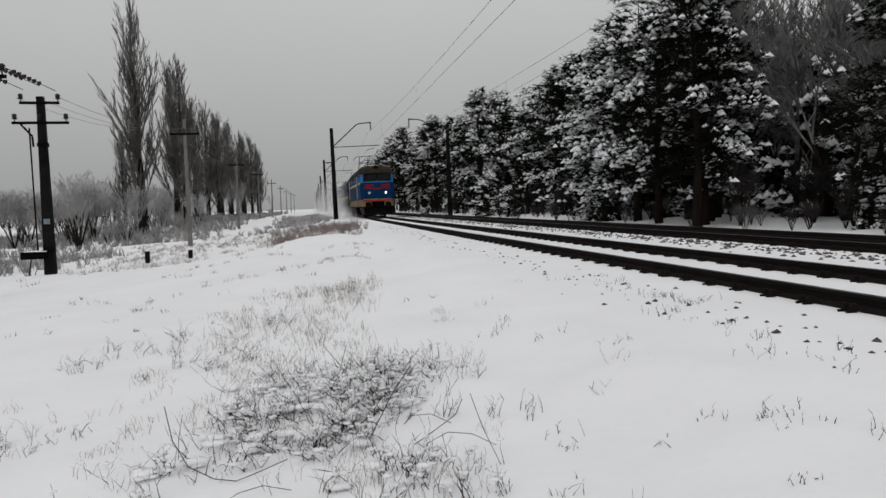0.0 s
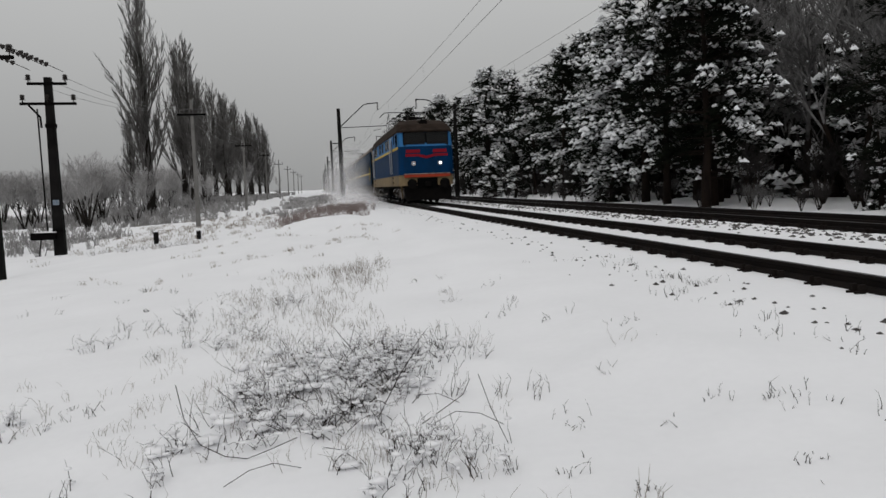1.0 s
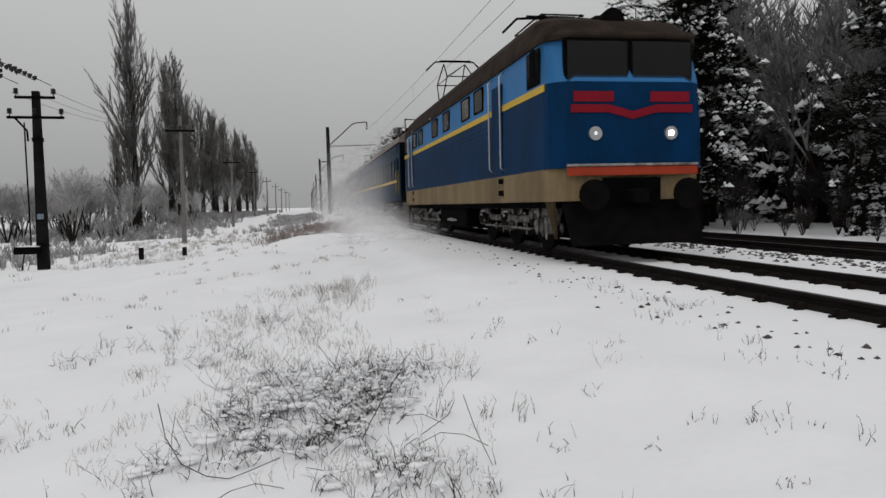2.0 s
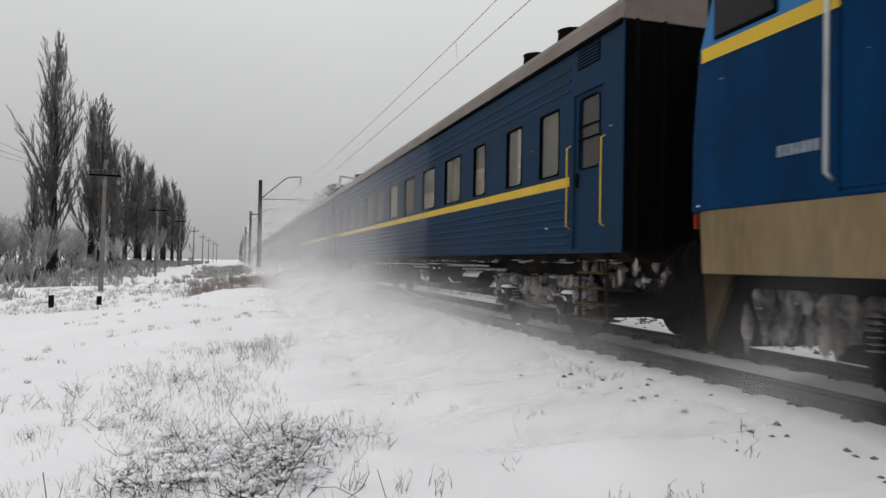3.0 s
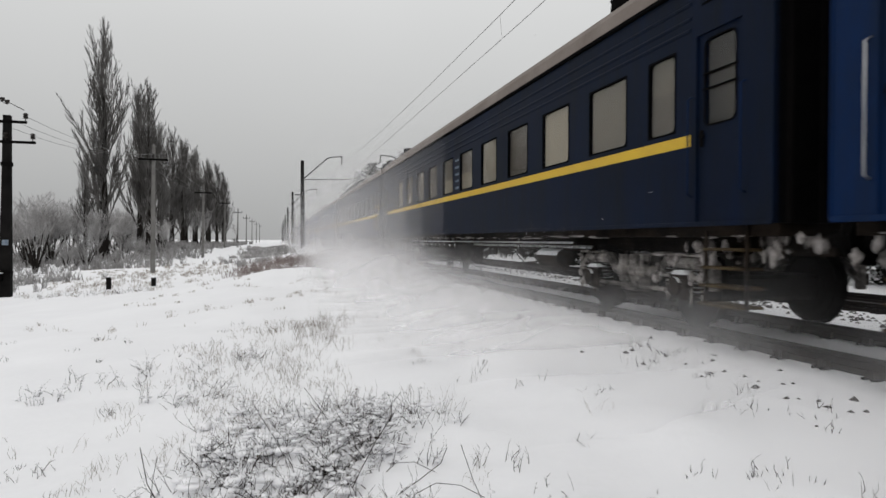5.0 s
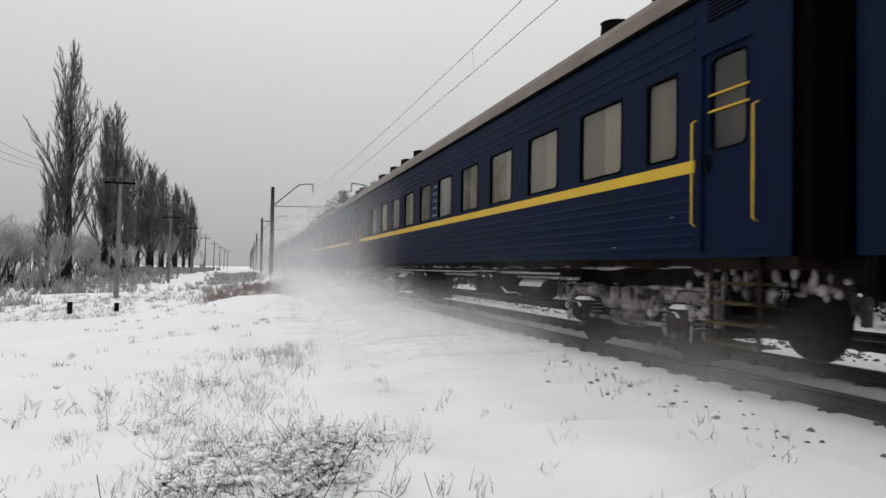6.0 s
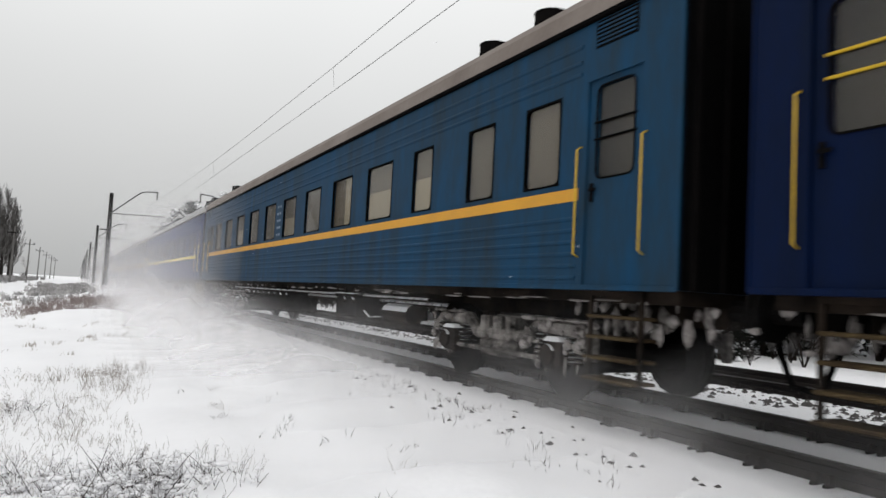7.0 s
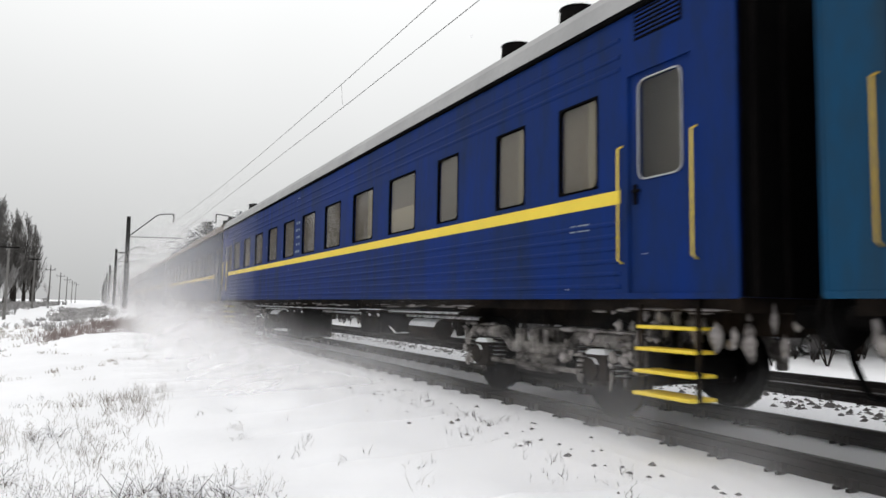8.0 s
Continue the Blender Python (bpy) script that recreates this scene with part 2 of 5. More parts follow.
RED = mat("red_paint", (0.2, 0.006, 0.016), (0.11, 0.005, 0.013), rough=0.6, scale=3, fine=20, bump=0.05, spec=0.1)
ORANGE = mat("orange_paint", (0.34, 0.045, 0.02), (0.2, 0.03, 0.015), rough=0.6, scale=3, fine=20, bump=0.05, spec=0.1)
CHROME = mat("worn_metal", (0.45, 0.45, 0.45), (0.3, 0.3, 0.3), rough=0.35, metal=0.8, scale=5, fine=40)
WHITE_PAINT = mat("white_lettering", (0.2, 0.23, 0.26), (0.04, 0.08, 0.14), rough=0.6, scale=12, fine=60, mix=0.9, bump=0)
LAMP_ON = glow("lit_headlamp", (1.0, 0.98, 0.95), 14.0)
LAMP_DIM = glow("dim_headlamp", (0.8, 0.86, 0.95), 0.7)

# ---- building helpers ----
class Shape:
    """Collects vertices and faces for one mesh."""

    def __init__(self):
        self.v, self.f, self.uv = [], [], []

    def add(self, verts, faces):
        k = len(self.v)
        self.v += [tuple(p) for p in verts]
        self.f += [tuple(i + k for i in face) for face in faces]
        return self

    def box(self, x0, x1, y0, y1, z0, z1, c=0.0):
        """A block; c is the chamfer of its edges."""
        if x0 > x1: x0, x1 = x1, x0
        if y0 > y1: y0, y1 = y1, y0
        if z0 > z1: z0, z1 = z1, z0
        if c <= 0:
            return self.add([(x, y, z) for x in (x0, x1) for y in (y0, y1) for z in (z0, z1)],
                            [(0, 1, 3, 2), (4, 6, 7, 5), (0, 4, 5, 1), (2, 3, 7, 6), (0, 2, 6, 4), (1, 5, 7, 3)])
        c = min(c, (x1 - x0) * 0.45, (y1 - y0) * 0.45, (z1 - z0) * 0.45)
        bm = bmesh.new()
        bmesh.ops.create_cube(bm, size=1.0)
        for p in bm.verts:
            p.co = Vector((x0 + (p.co.x + 0.5) * (x1 - x0), y0 + (p.co.y + 0.5) * (y1 - y0), z0 + (p.co.z + 0.5) * (z1 - z0)))
        bmesh.ops.bevel(bm, geom=bm.edges[:], offset=c, segments=1, affect="EDGES")
        bm.verts.index_update()
        self.add([p.co for p in bm.verts], [[q.index for q in f.verts] for f in bm.faces])
        bm.free()
        return self

    def tube(self, p0, p1, r0, r1=None, n=8, caps=True):
        r1 = r0 if r1 is None else r1
        p0, p1 = Vector(p0), Vector(p1)
        d = (p1 - p0).normalized()
        a = d.orthogonal().normalized()
        b = d.cross(a)
        ring = [(math.cos(2 * math.pi * i / n), math.sin(2 * math.pi * i / n)) for i in range(n)]
        verts = [p0 + r0 * (a * c + b * s) for c, s in ring] + [p1 + r1 * (a * c + b * s) for c, s in ring]
        faces = [(i, (i + 1) % n, n + (i + 1) % n, n + i) for i in range(n)]
        if caps:
            faces += [tuple(range(n - 1, -1, -1)), tuple(range(n, 2 * n))]
        return self.add(verts, faces)

    def pipe(self, points, r, n=6):
        """A bent round bar through the points."""
        pts = [Vector(p) for p in points]
        rings, a = [], None
        for i, p in enumerate(pts):
            d = (pts[min(i + 1, len(pts) - 1)] - pts[max(i - 1, 0)]).normalized()
            a = d.orthogonal().normalized() if a is None else (a - d * a.dot(d)).normalized()
            b = d.cross(a)
            rings.append([p + r * (a * math.cos(2 * math.pi * k / n) + b * math.sin(2 * math.pi * k / n)) for k in range(n)])
        return self.loft(rings)

    def extrude(self, profile, y0, y1, closed=True, caps=True):
        """A profile of (x, z) run along y."""
        n = len(profile)
        verts = [(x, y0, z) for x, z in profile] + [(x, y1, z) for x, z in profile]
        faces = [(i, (i + 1) % n, n + (i + 1) % n, n + i) for i in range(n if closed else n - 1)]
        if closed and caps:
            faces += [tuple(range(n)), tuple(range(2 * n - 1, n - 1, -1))]
        return self.add(verts, faces)

    def loft(self, rings, caps=True):
        n = len(rings[0])
        faces = []
        for k in range(len(rings) - 1):
            faces += [(k * n + i, k * n + (i + 1) % n, (k + 1) * n + (i + 1) % n, (k + 1) * n + i) for i in range(n)]
        if caps:
            faces += [tuple(range(n - 1, -1, -1)), tuple(range((len(rings) - 1) * n, len(rings) * n))]
        return self.add([p for ring in rings for p in ring], faces)

    def lump(self, x, y, z, rx, ry, rz, seed=0, rough=0.2, n=7, m=4):
        rng = random.Random(seed)
        rings = []
        for k in range(m + 1):
            th = math.pi * (k / m - 0.5)
            rings.append([(x + rx * math.cos(th) * math.cos(2 * math.pi * i / n) * (1 + rng.uniform(-rough, rough)),
                           y + ry * math.cos(th) * math.sin(2 * math.pi * i / n) * (1 + rng.uniform(-rough, rough)),
                           z + rz * math.sin(th) * (1 + rng.uniform(-rough, rough))) for i in range(n)])
        return self.loft(rings)

    def mesh(self, name, smooth=False):
        me = bpy.data.meshes.new(name)
        me.from_pydata([tuple(p) for p in self.v], [], self.f)
        if self.uv:
            layer = me.uv_layers.new(name="UVMap")
            for loop in me.loops:
                layer.data[loop.index].uv = self.uv[loop.vertex_index]
        bm = bmesh.new()
        bm.from_mesh(me)
        bmesh.ops.recalc_face_normals(bm, faces=bm.faces[:]) if len(bm.faces) < 20000 and not self.uv else None
        bm.to_mesh(me)
        bm.free()
        if smooth:
            me.polygons.foreach_set("use_smooth", [True] * len(me.polygons))
        return me


def part(name, shape, material, parent=None, label="", smooth=False, kind=""):
    me = shape.mesh(name, smooth) if isinstance(shape, Shape) else shape
    ob = new(name, me)
    if not me.materials:
        me.materials.append(material)
    elif me.materials[0] is not material:  # a shared mesh in another material
        ob.material_slots[0].link = "OBJECT"
        ob.material_slots[0].material = material
    ob.parent = parent
    return tagged(ob, label, kind=kind)


def thing(name, label, category, group="", kind="", m=None):
    ob = new(name)
    ob.empty_display_size = 0.3
    if m is not None:
        ob.matrix_basis = m
    return tagged(ob, label, category, group, kind)


def smooth_step(a, b, x):
    t = min(1.0, max(0.0, (x - a) / (b - a)))
    return t * t * (3 - 2 * t)


# ---- the ground ----
TRACK_X, TRACK2_X = 5.79, 10.39
SECTION = [(-400, -0.6), (-60, -1.0), (-14, -1.25), (-10, -1.18), (-6, -0.88), (-3, -0.7), (0, -0.5), (1.5, -0.34), (2.6, -0.17), (3.6, -0.15), (9, -0.16), (12.2, -0.17), (13.2, -0.32), (16, -0.25), (40, 0.0), (400, 0.5)]


def ground_z(x, y):
    for (x0, z0), (x1, z1) in zip(SECTION, SECTION[1:]):
        if x <= x1:
            z = z0 + (z1 - z0) * smooth_step(0, 1, (x - x0) / (x1 - x0)) if x > x0 else z0
            break
    else:
        z = SECTION[-1][1]
    z += 0.75 * smooth_step(65, 120, y) * (1 - smooth_step(-7, -2, x))
    z += 0.42 * math.exp(-((x - 0.1) / 2.0) ** 2 - ((y - 27) / 2.6) ** 2) + 0.14 * math.exp(-((x + 2.2) / 1.2) ** 2 - ((y - 24) / 2) ** 2)
    z += 0.2 * math.exp(-((x - 0.4) / 1.7) ** 2) * smooth_step(29, 42, y)
    z += 0.1 * math.exp(-((x - 0.2) / 0.6) ** 2 - ((y - 4.9) / 0.75) ** 2) + 0.05 * math.exp(-((x - 0.45) / 0.3) ** 2 - ((y - 3.35) / 0.3) ** 2)
    open_ground = 1 - 0.85 * smooth_step(2.2, 3.4, x) * (1 - smooth_step(12.5, 14, x))
    z += open_ground * (0.07 * noise.noise((x * 0.5, y * 0.5, 0)) + 0.035 * noise.noise((x * 1.7, y * 1.7, 4)) + 0.012 * noise.noise((x * 6, y * 6, 8)))
    if x < -5 or x > 14:
        z += 0.25 * noise.noise((x * 0.12, y * 0.12, 2)) * min(1, (abs(x + 4.5) - 0.5) / 6 if x < 0 else 1)
    return z


def axis(stops):
    """Positions along a line: (from, to, step) in turn."""
    out = []
    for a, b, step in stops:
        k = max(1, round((b - a) / step))
        out += [a + (b - a) * i / k for i in range(k)]
    return out + [stops[-1][1]]


def build_ground():
    xs = axis([(-1500, -200, 200), (-200, -40, 16), (-40, -8, 1.6), (-8, -2, 0.3), (-2, 3.4, 0.09), (3.4, 13.4, 0.4), (13.4, 40, 1.8), (40, 200, 20), (200, 1500, 200)])
    ys = axis([(-300, -20, 25), (-20, 0, 1.5), (0, 9, 0.09), (9, 22, 0.2), (22, 48, 0.5), (48, 130, 2.5), (130, 400, 15), (400, 1800, 200)])
    n = len(xs)
    s = Shape()
    s.v = [(x, y, ground_z(x, y)) for y in ys for x in xs]
    s.f = [(j * n + i, j * n + i + 1, (j + 1) * n + i + 1, (j + 1) * n + i) for j in range(len(ys) - 1) for i in range(n - 1)]
    ob = part("ground", s, SNOW, smooth=True)
    tagged(ob, "snow-covered trackside ground with low drifts and dips", "ground", kind="structure")


build_ground()

# ---- railway track ----
RAIL_SECTION = [(-0.075, -0.18), (0.075, -0.18), (0.075, -0.168), (0.014, -0.14), (0.012, -0.045), (0.036, -0.03), (0.036, -0.004), (0.028, 0.0), (-0.028, 0.0), (-0.036, -0.004), (-0.036, -0.03), (-0.012, -0.045), (-0.014, -0.14), (-0.075, -0.168)]


def build_track(name, x, label):
    t = thing(name, label, "railway track", kind="structure", m=pose(x, 0, 0))
    for side in (-0.8, 0.8):
        rail = part("rail", Shape().extrude([(side + a, b) for a, b in RAIL_SECTION], -60, 700), STEEL, t, "dark rusty steel rail")
        part("rail_head", Shape().box(side - 0.03, side + 0.03, -60, 700, 0.001, 0.004), RAIL_TOP, rail)
        # dark solid strip along the rail foot, standing in for shadow on the ballast
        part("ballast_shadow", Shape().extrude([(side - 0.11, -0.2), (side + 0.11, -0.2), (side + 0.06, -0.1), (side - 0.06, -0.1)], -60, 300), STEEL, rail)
    return t


NEAR_TRACK = build_track("near_track", TRACK_X, "snow-covered railway track with dark steel rails")
FAR_TRACK = build_track("far_track", TRACK2_X, "second snowy railway track with dark steel rails")


def clip_mesh():
    s = Shape()
    for dy in (-0.05, 0.05):
        s.box(-0.03, 0.03, dy - 0.018, dy + 0.018, -0.17, -0.07)
        s.box(-0.07, 0.0, dy - 0.014, dy + 0.014, -0.175, -0.13)
    return s.mesh("rail_clip")


def build_clips():
    me = clip_mesh()
    me.materials.append(STEEL)
    for parent, sides, last in ((NEAR_TRACK, (-0.95, 0.65), 60), (FAR_TRACK, (-0.95,), 40)):
        y = 1.0
        while y < last:
            for sx in sides:
                ob = part("rail_clip", me, STEEL, parent)
                ob.location = (sx, y, 0)
            y += 0.57


def stones(name, label, x0, x1, y0, y1, count, size, seed, sink=0.4):
    rng = random.Random(seed)
    s = Shape()
    for k in range(count):
        y = y0 + (y1 - y0) * rng.random() ** 1.6
        x = rng.gauss((x0 + x1) / 2, (x1 - x0) / 4)
        r = size * rng.uniform(0.5, 1.3)
        s.lump(x, y, ground_z(x, y) + r * (0.5 - sink), r, r * rng.uniform(0.7, 1.3), r * rng.uniform(0.4, 0.8), seed + k, 0.3, 5, 2)
    ob = part(name, s, BALLAST)
    tagged(ob, label, "gravel", kind="stuff")


# ---- the train ----
SPEED, JOINT = 25.2, 81.7  # metres a second; the place of the coupling behind the locomotive at the start
PITCH, FRONT, REAR, HALF = 24.6, 0.4, 24.32, 1.55
BOTTOM, GUTTER, TOP = 1.2, 3.82, 4.46
MOVING = []

SMALL = [(FRONT + a, FRONT + a + 0.62) for a in (1.62, 2.9, 4.52, 21.97)]
LARGE = [(FRONT + 5.92 + 1.815 * k, FRONT + 5.92 + 1.815 * k + 1.05) for k in range(9)]
# the second type of coach: one small window, then large ones at the same pitch
SECOND_TYPE = [(FRONT + 1.6, FRONT + 2.18)] + [(FRONT + 2.73 + 1.82 * k, FRONT + 3.82 + 1.82 * k) for k in range(10)]
DOORS = [(FRONT + 0.45, FRONT + 1.2), (REAR - 1.2, REAR - 0.45)]
SILL, HEAD = 2.24, 3.13


def roof_profile(half, z0, z1, n=12, flat=2.4):
    out = []
    for i in range(n + 1):
        a = math.pi * i / n
        c, s = math.cos(a), math.sin(a)
        out.append((-half * math.copysign(abs(c) ** (2 / flat), c), z0 + (z1 - z0) * abs(s) ** (2 / flat)))
    return out


def window_ring(x0, x1, y0, y1, z0, z1, w, r, round_outside=False):
    """A window frame in a side wall: rounded inner corners, square or rounded outside."""
    def outline(d, rr):
        pts = []
        for cy, cz, a0 in ((y1 - d - rr, z1 - d - rr, 0), (y0 + d + rr, z1 - d - rr, 90), (y0 + d + rr, z0 + d + rr, 180), (y1 - d - rr, z0 + d + rr, 270)):
            pts += [(cy + rr * math.cos(radians(a0 + 30 * i)), cz + rr * math.sin(radians(a0 + 30 * i))) for i in range(4)]
        return pts

    inner, outer = outline(w, r), outline(0.0, r + w if round_outside else 0.0005)
    n = len(inner)
    verts = [(x, y, z) for x in (x0, x1) for loop in (outer, inner) for y, z in loop]
    faces = []
    for i in range(n):
        j = (i + 1) % n
        faces += [(i, j, n + j, n + i), (2 * n + i, 3 * n + i, 3 * n + j, 2 * n + j), (i, 2 * n + i, 2 * n + j, j), (n + i, n + j, 3 * n + j, 3 * n + i)]
    return Shape().add(verts, faces)


def wheel_shape(x, r):
    s = Shape()
    n = 20
    for x0, x1, ra, rb in ((x - 0.065, x + 0.045, r * 0.98, r), (x + 0.045, x + 0.07, r + 0.03, r + 0.03), (x - 0.1, x - 0.065, r * 0.72, r * 0.9), (x - 0.16, x - 0.1, r * 0.28, r * 0.32)):
        s.tube((x0, 0, r), (x1, 0, r), ra, rb, n)
    return s


def bogie(parent, y, axle=1.2, r=0.475, axles=2, side=1.0):
    """One bogie: side frames, springs, axle boxes and wheels, with snow packed on them."""
    f = Shape()
    ys = [(i - (axles - 1) / 2) * 2 * axle for i in range(axles)]
    for sx in (-1, 1):
        x = sx * 1.0
        f.pipe([(x, ys[0] - 0.55, 0.6), (x, ys[0] - 0.35, 0.76), (x, ys[0] + 0.4, 0.78), (x, ys[0] + 0.62, 0.62), (x, ys[-1] - 0.62, 0.62), (x, ys[-1] - 0.4, 0.78), (x, ys[-1] + 0.35, 0.76), (x, ys[-1] + 0.55, 0.6)], 0.085, 8)
        f.box(x - 0.09, x + 0.09, -0.42, 0.42, 0.34, 0.56, 0.04)
        for q in (-0.3, 0.0, 0.3):
            f.tube((x - 0.06, q, 0.56), (x - 0.06, q, 0.84), 0.075, n=8)
        f.tube((x - 0.12, ys[0] + 0.3, 0.42), (x - 0.12, ys[-1] - 0.3, 0.42), 0.03, n=6)
        f.box(x - 0.06, x + 0.06, ys[0] - 0.6, ys[0] - 0.5, 0.45, 0.8, 0.02)
        f.box(x - 0.06, x + 0.06, ys[-1] + 0.5, ys[-1] + 0.6, 0.45, 0.8, 0.02)
    f.box(-0.95, 0.95, -0.28, 0.28, 0.6, 0.86, 0.03)
    for yy in ys:
        f.tube((-0.8, yy, r), (0.8, yy, r), 0.085, n=10)
    b = part("bogie", f, FROSTED, parent, "dark bogie frame crusted with frost and ice")
    b.location = (0, y, 0)
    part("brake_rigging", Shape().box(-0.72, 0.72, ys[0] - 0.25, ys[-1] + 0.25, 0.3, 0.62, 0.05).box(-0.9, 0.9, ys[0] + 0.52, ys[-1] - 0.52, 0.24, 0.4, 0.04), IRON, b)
    for yy in ys:
        for sx in (-1, 1):
            w = part("wheel", wheel_shape(0.8 if sx > 0 else 0.8, r), IRON, b)
            w.location = (0, yy, 0)
            if sx < 0:
                w.rotation_euler = (0, 0, math.pi)
        box = Shape()
        box.box(-1.16, -0.93, yy - 0.16, yy + 0.16, r - 0.16, r + 0.2, 0.05)
        box.tube((-1.2, yy, r), (-1.16, yy, r), 0.12, n=10)
        part("axle_box", box, IRON_SNOWY, b)
        for dy in (-0.3, 0.3):
            sp = Shape()
            for k in range(6):
                sp.tube((-1.02, yy + dy, 0.4 + k * 0.052), (-1.02, yy + dy, 0.425 + k * 0.052), 0.085, n=10)
            part("spring", sp, IRON_SNOWY, b)
    ice = Shape()
    rng = random.Random(int(y * 100))
    for k in range(190 if axles == 2 else 40):
        yy = rng.uniform(ys[0] - 0.55, ys[-1] + 0.55)
        kind = rng.random()
        if noise.noise((yy * 1.9, y, 3.0)) < -0.08:
            continue
        if kind < 0.3:  # along the top of the side frame
            ice.lump(-1.02 + rng.uniform(-0.05, 0.06), yy, 0.86, rng.uniform(0.03, 0.07), rng.uniform(0.06, 0.2), rng.uniform(0.012, 0.03), k, 0.25, 8, 4)
        elif kind < 0.75:  # plastered on the frame's face, boxes and springs
            ice.lump(-1.08 + rng.uniform(-0.04, 0.03), yy, rng.choice((0.78, 0.74, 0.66, 0.58, 0.5)) + rng.uniform(-0.04, 0.04), rng.uniform(0.02, 0.045), rng.uniform(0.02, 0.08), rng.uniform(0.015, 0.06), k, 0.4, 8, 5)
        else:  # hanging cakes
            ice.lump(-1.05 + rng.uniform(-0.03, 0.03), yy, rng.uniform(0.36, 0.55), rng.uniform(0.015, 0.035), rng.uniform(0.012, 0.035), rng.uniform(0.06, 0.14), k, 0.35, 7, 5)
    part("packed_snow", ice, ICE, b, "greyish packed snow and ice", smooth=True, kind="stuff")
    return b


def coach(k, paint, stripe, rail_paint, roof_paint, ribs, seed, label, boxes):
    """A long-distance coach: shell with real window openings, doors, roof, underframe and two bogies."""
    rng = random.Random(seed)
    c = thing("passenger_coach", label, "train coach", "coaches of the train")
    openings = sorted(SECOND_TYPE if k in (2, 3) else SMALL + LARGE)
    xs0, xs1 = -HALF, -HALF + 0.05
    w = Shape()
    for a, b in ((FRONT, DOORS[0][0]), (DOORS[0][1], DOORS[1][0]), (DOORS[1][1], REAR)):
        w.box(xs0, xs1, a, b, BOTTOM, SILL)
    w.box(xs0, xs1, FRONT, REAR, HEAD + 0.07, GUTTER)
    edges = [FRONT, DOORS[0][0]] + [DOORS[0][1]] + [v for o in openings for v in o] + [DOORS[1][0]] + [DOORS[1][1], REAR]
    for a, b in zip(edges[::2], edges[1::2]):
        w.box(xs0, xs1, a, b, SILL, HEAD + 0.07)
    for a, b in openings:
        w.box(xs0, xs1, a, b, HEAD, HEAD + 0.07)
    w.box(HALF - 0.05, HALF, FRONT, REAR, BOTTOM, GUTTER)
    w.box(-HALF + 0.05, HALF - 0.05, FRONT, FRONT + 0.06, BOTTOM, GUTTER)
    w.box(-HALF + 0.05, HALF - 0.05, REAR - 0.06, REAR, BOTTOM, GUTTER)
    body = part("body", w, paint, c)
    bead = Shape()
    rows = [3.3, 3.42, 3.58] + ([1.3 + 0.115 * i for i in range(6)] if ribs else [])
    for z in rows:
        a, b = (DOORS[0][1] + 0.1, DOORS[1][0] - 0.1)
        part("rib", Shape().extrude([(xs0 + 0.002, z - 0.028), (xs0 - 0.012, z - 0.01), (xs0 - 0.012, z + 0.01), (xs0 + 0.002, z + 0.028)], a, b), paint, body)
    bead.box(xs0 - 0.014, xs0, FRONT, REAR, BOTTOM - 0.015, BOTTOM + 0.035, 0.004)
    for ye in (FRONT, REAR):
        bead.box(xs0 - 0.01, xs0 + 0.05, ye - 0.012, ye + 0.05 if ye == FRONT else ye + 0.012, BOTTOM, GUTTER)
    part("edge_beading", bead, paint, body)
    part("stripe", Shape().box(xs0 - 0.005, xs0 + 0.002, DOORS[0][1] + 0.1, DOORS[1][0] - 0.1, 2.05, 2.175), stripe, body, "painted waist stripe")
    prof = roof_profile(HALF + 0.03, GUTTER, TOP)
    part("roof", Shape().extrude(prof, FRONT - 0.02, REAR + 0.02), roof_paint, c, smooth=False)
    part("gutter", Shape().box(xs0 - 0.04, xs0 + 0.02, FRONT, REAR, GUTTER - 0.045, GUTTER + 0.012, 0.01), RUBBER, c, "black rain gutter")
    for n_, (a, b) in enumerate(openings):
        fr = window_ring(xs0 - 0.006, xs0 + 0.03, a - 0.008, b + 0.008, SILL - 0.008, HEAD + 0.008, 0.022, 0.07)
        win = part("window", fr, RUBBER, c)
        pane = part("pane", Shape().box(xs0 + 0.018, xs0 + 0.024, a + 0.02, b - 0.02, SILL + 0.02, HEAD - 0.02), GLASS, win)
        pane.visible_shadow = False
        style = rng.random()
        cu = Shape()
        if style < 0.45:
            cu.box(xs0 + 0.05, xs0 + 0.06, a - 0.03, a + (b - a) * rng.uniform(0.3, 0.6), SILL - 0.05, HEAD + 0.05)
        elif style < 0.8:
            cu.box(xs0 + 0.05, xs0 + 0.06, a - 0.03, b + 0.03, SILL - 0.03, SILL + (HEAD - SILL) * rng.uniform(0.4, 0.6))
        else:
            cu.box(xs0 + 0.05, xs0 + 0.06, a - 0.03, b + 0.03, SILL - 0.03, HEAD + 0.05)
        part("blind", Shape().box(xs0 + 0.062, xs0 + 0.068, a - 0.04, b + 0.06, SILL - 0.06, HEAD + 0.06), CURTAIN, win, "drawn greyish blind")
        part("curtain", cu, PALE_CURTAIN if rng.random() < 0.6 else CURTAIN, win)
    part("corridor_wall", Shape().box(-0.95, -0.9, FRONT + 1.4, REAR - 1.4, BOTTOM + 0.1, GUTTER - 0.1), CURTAIN, c, "dim beige inner wall")
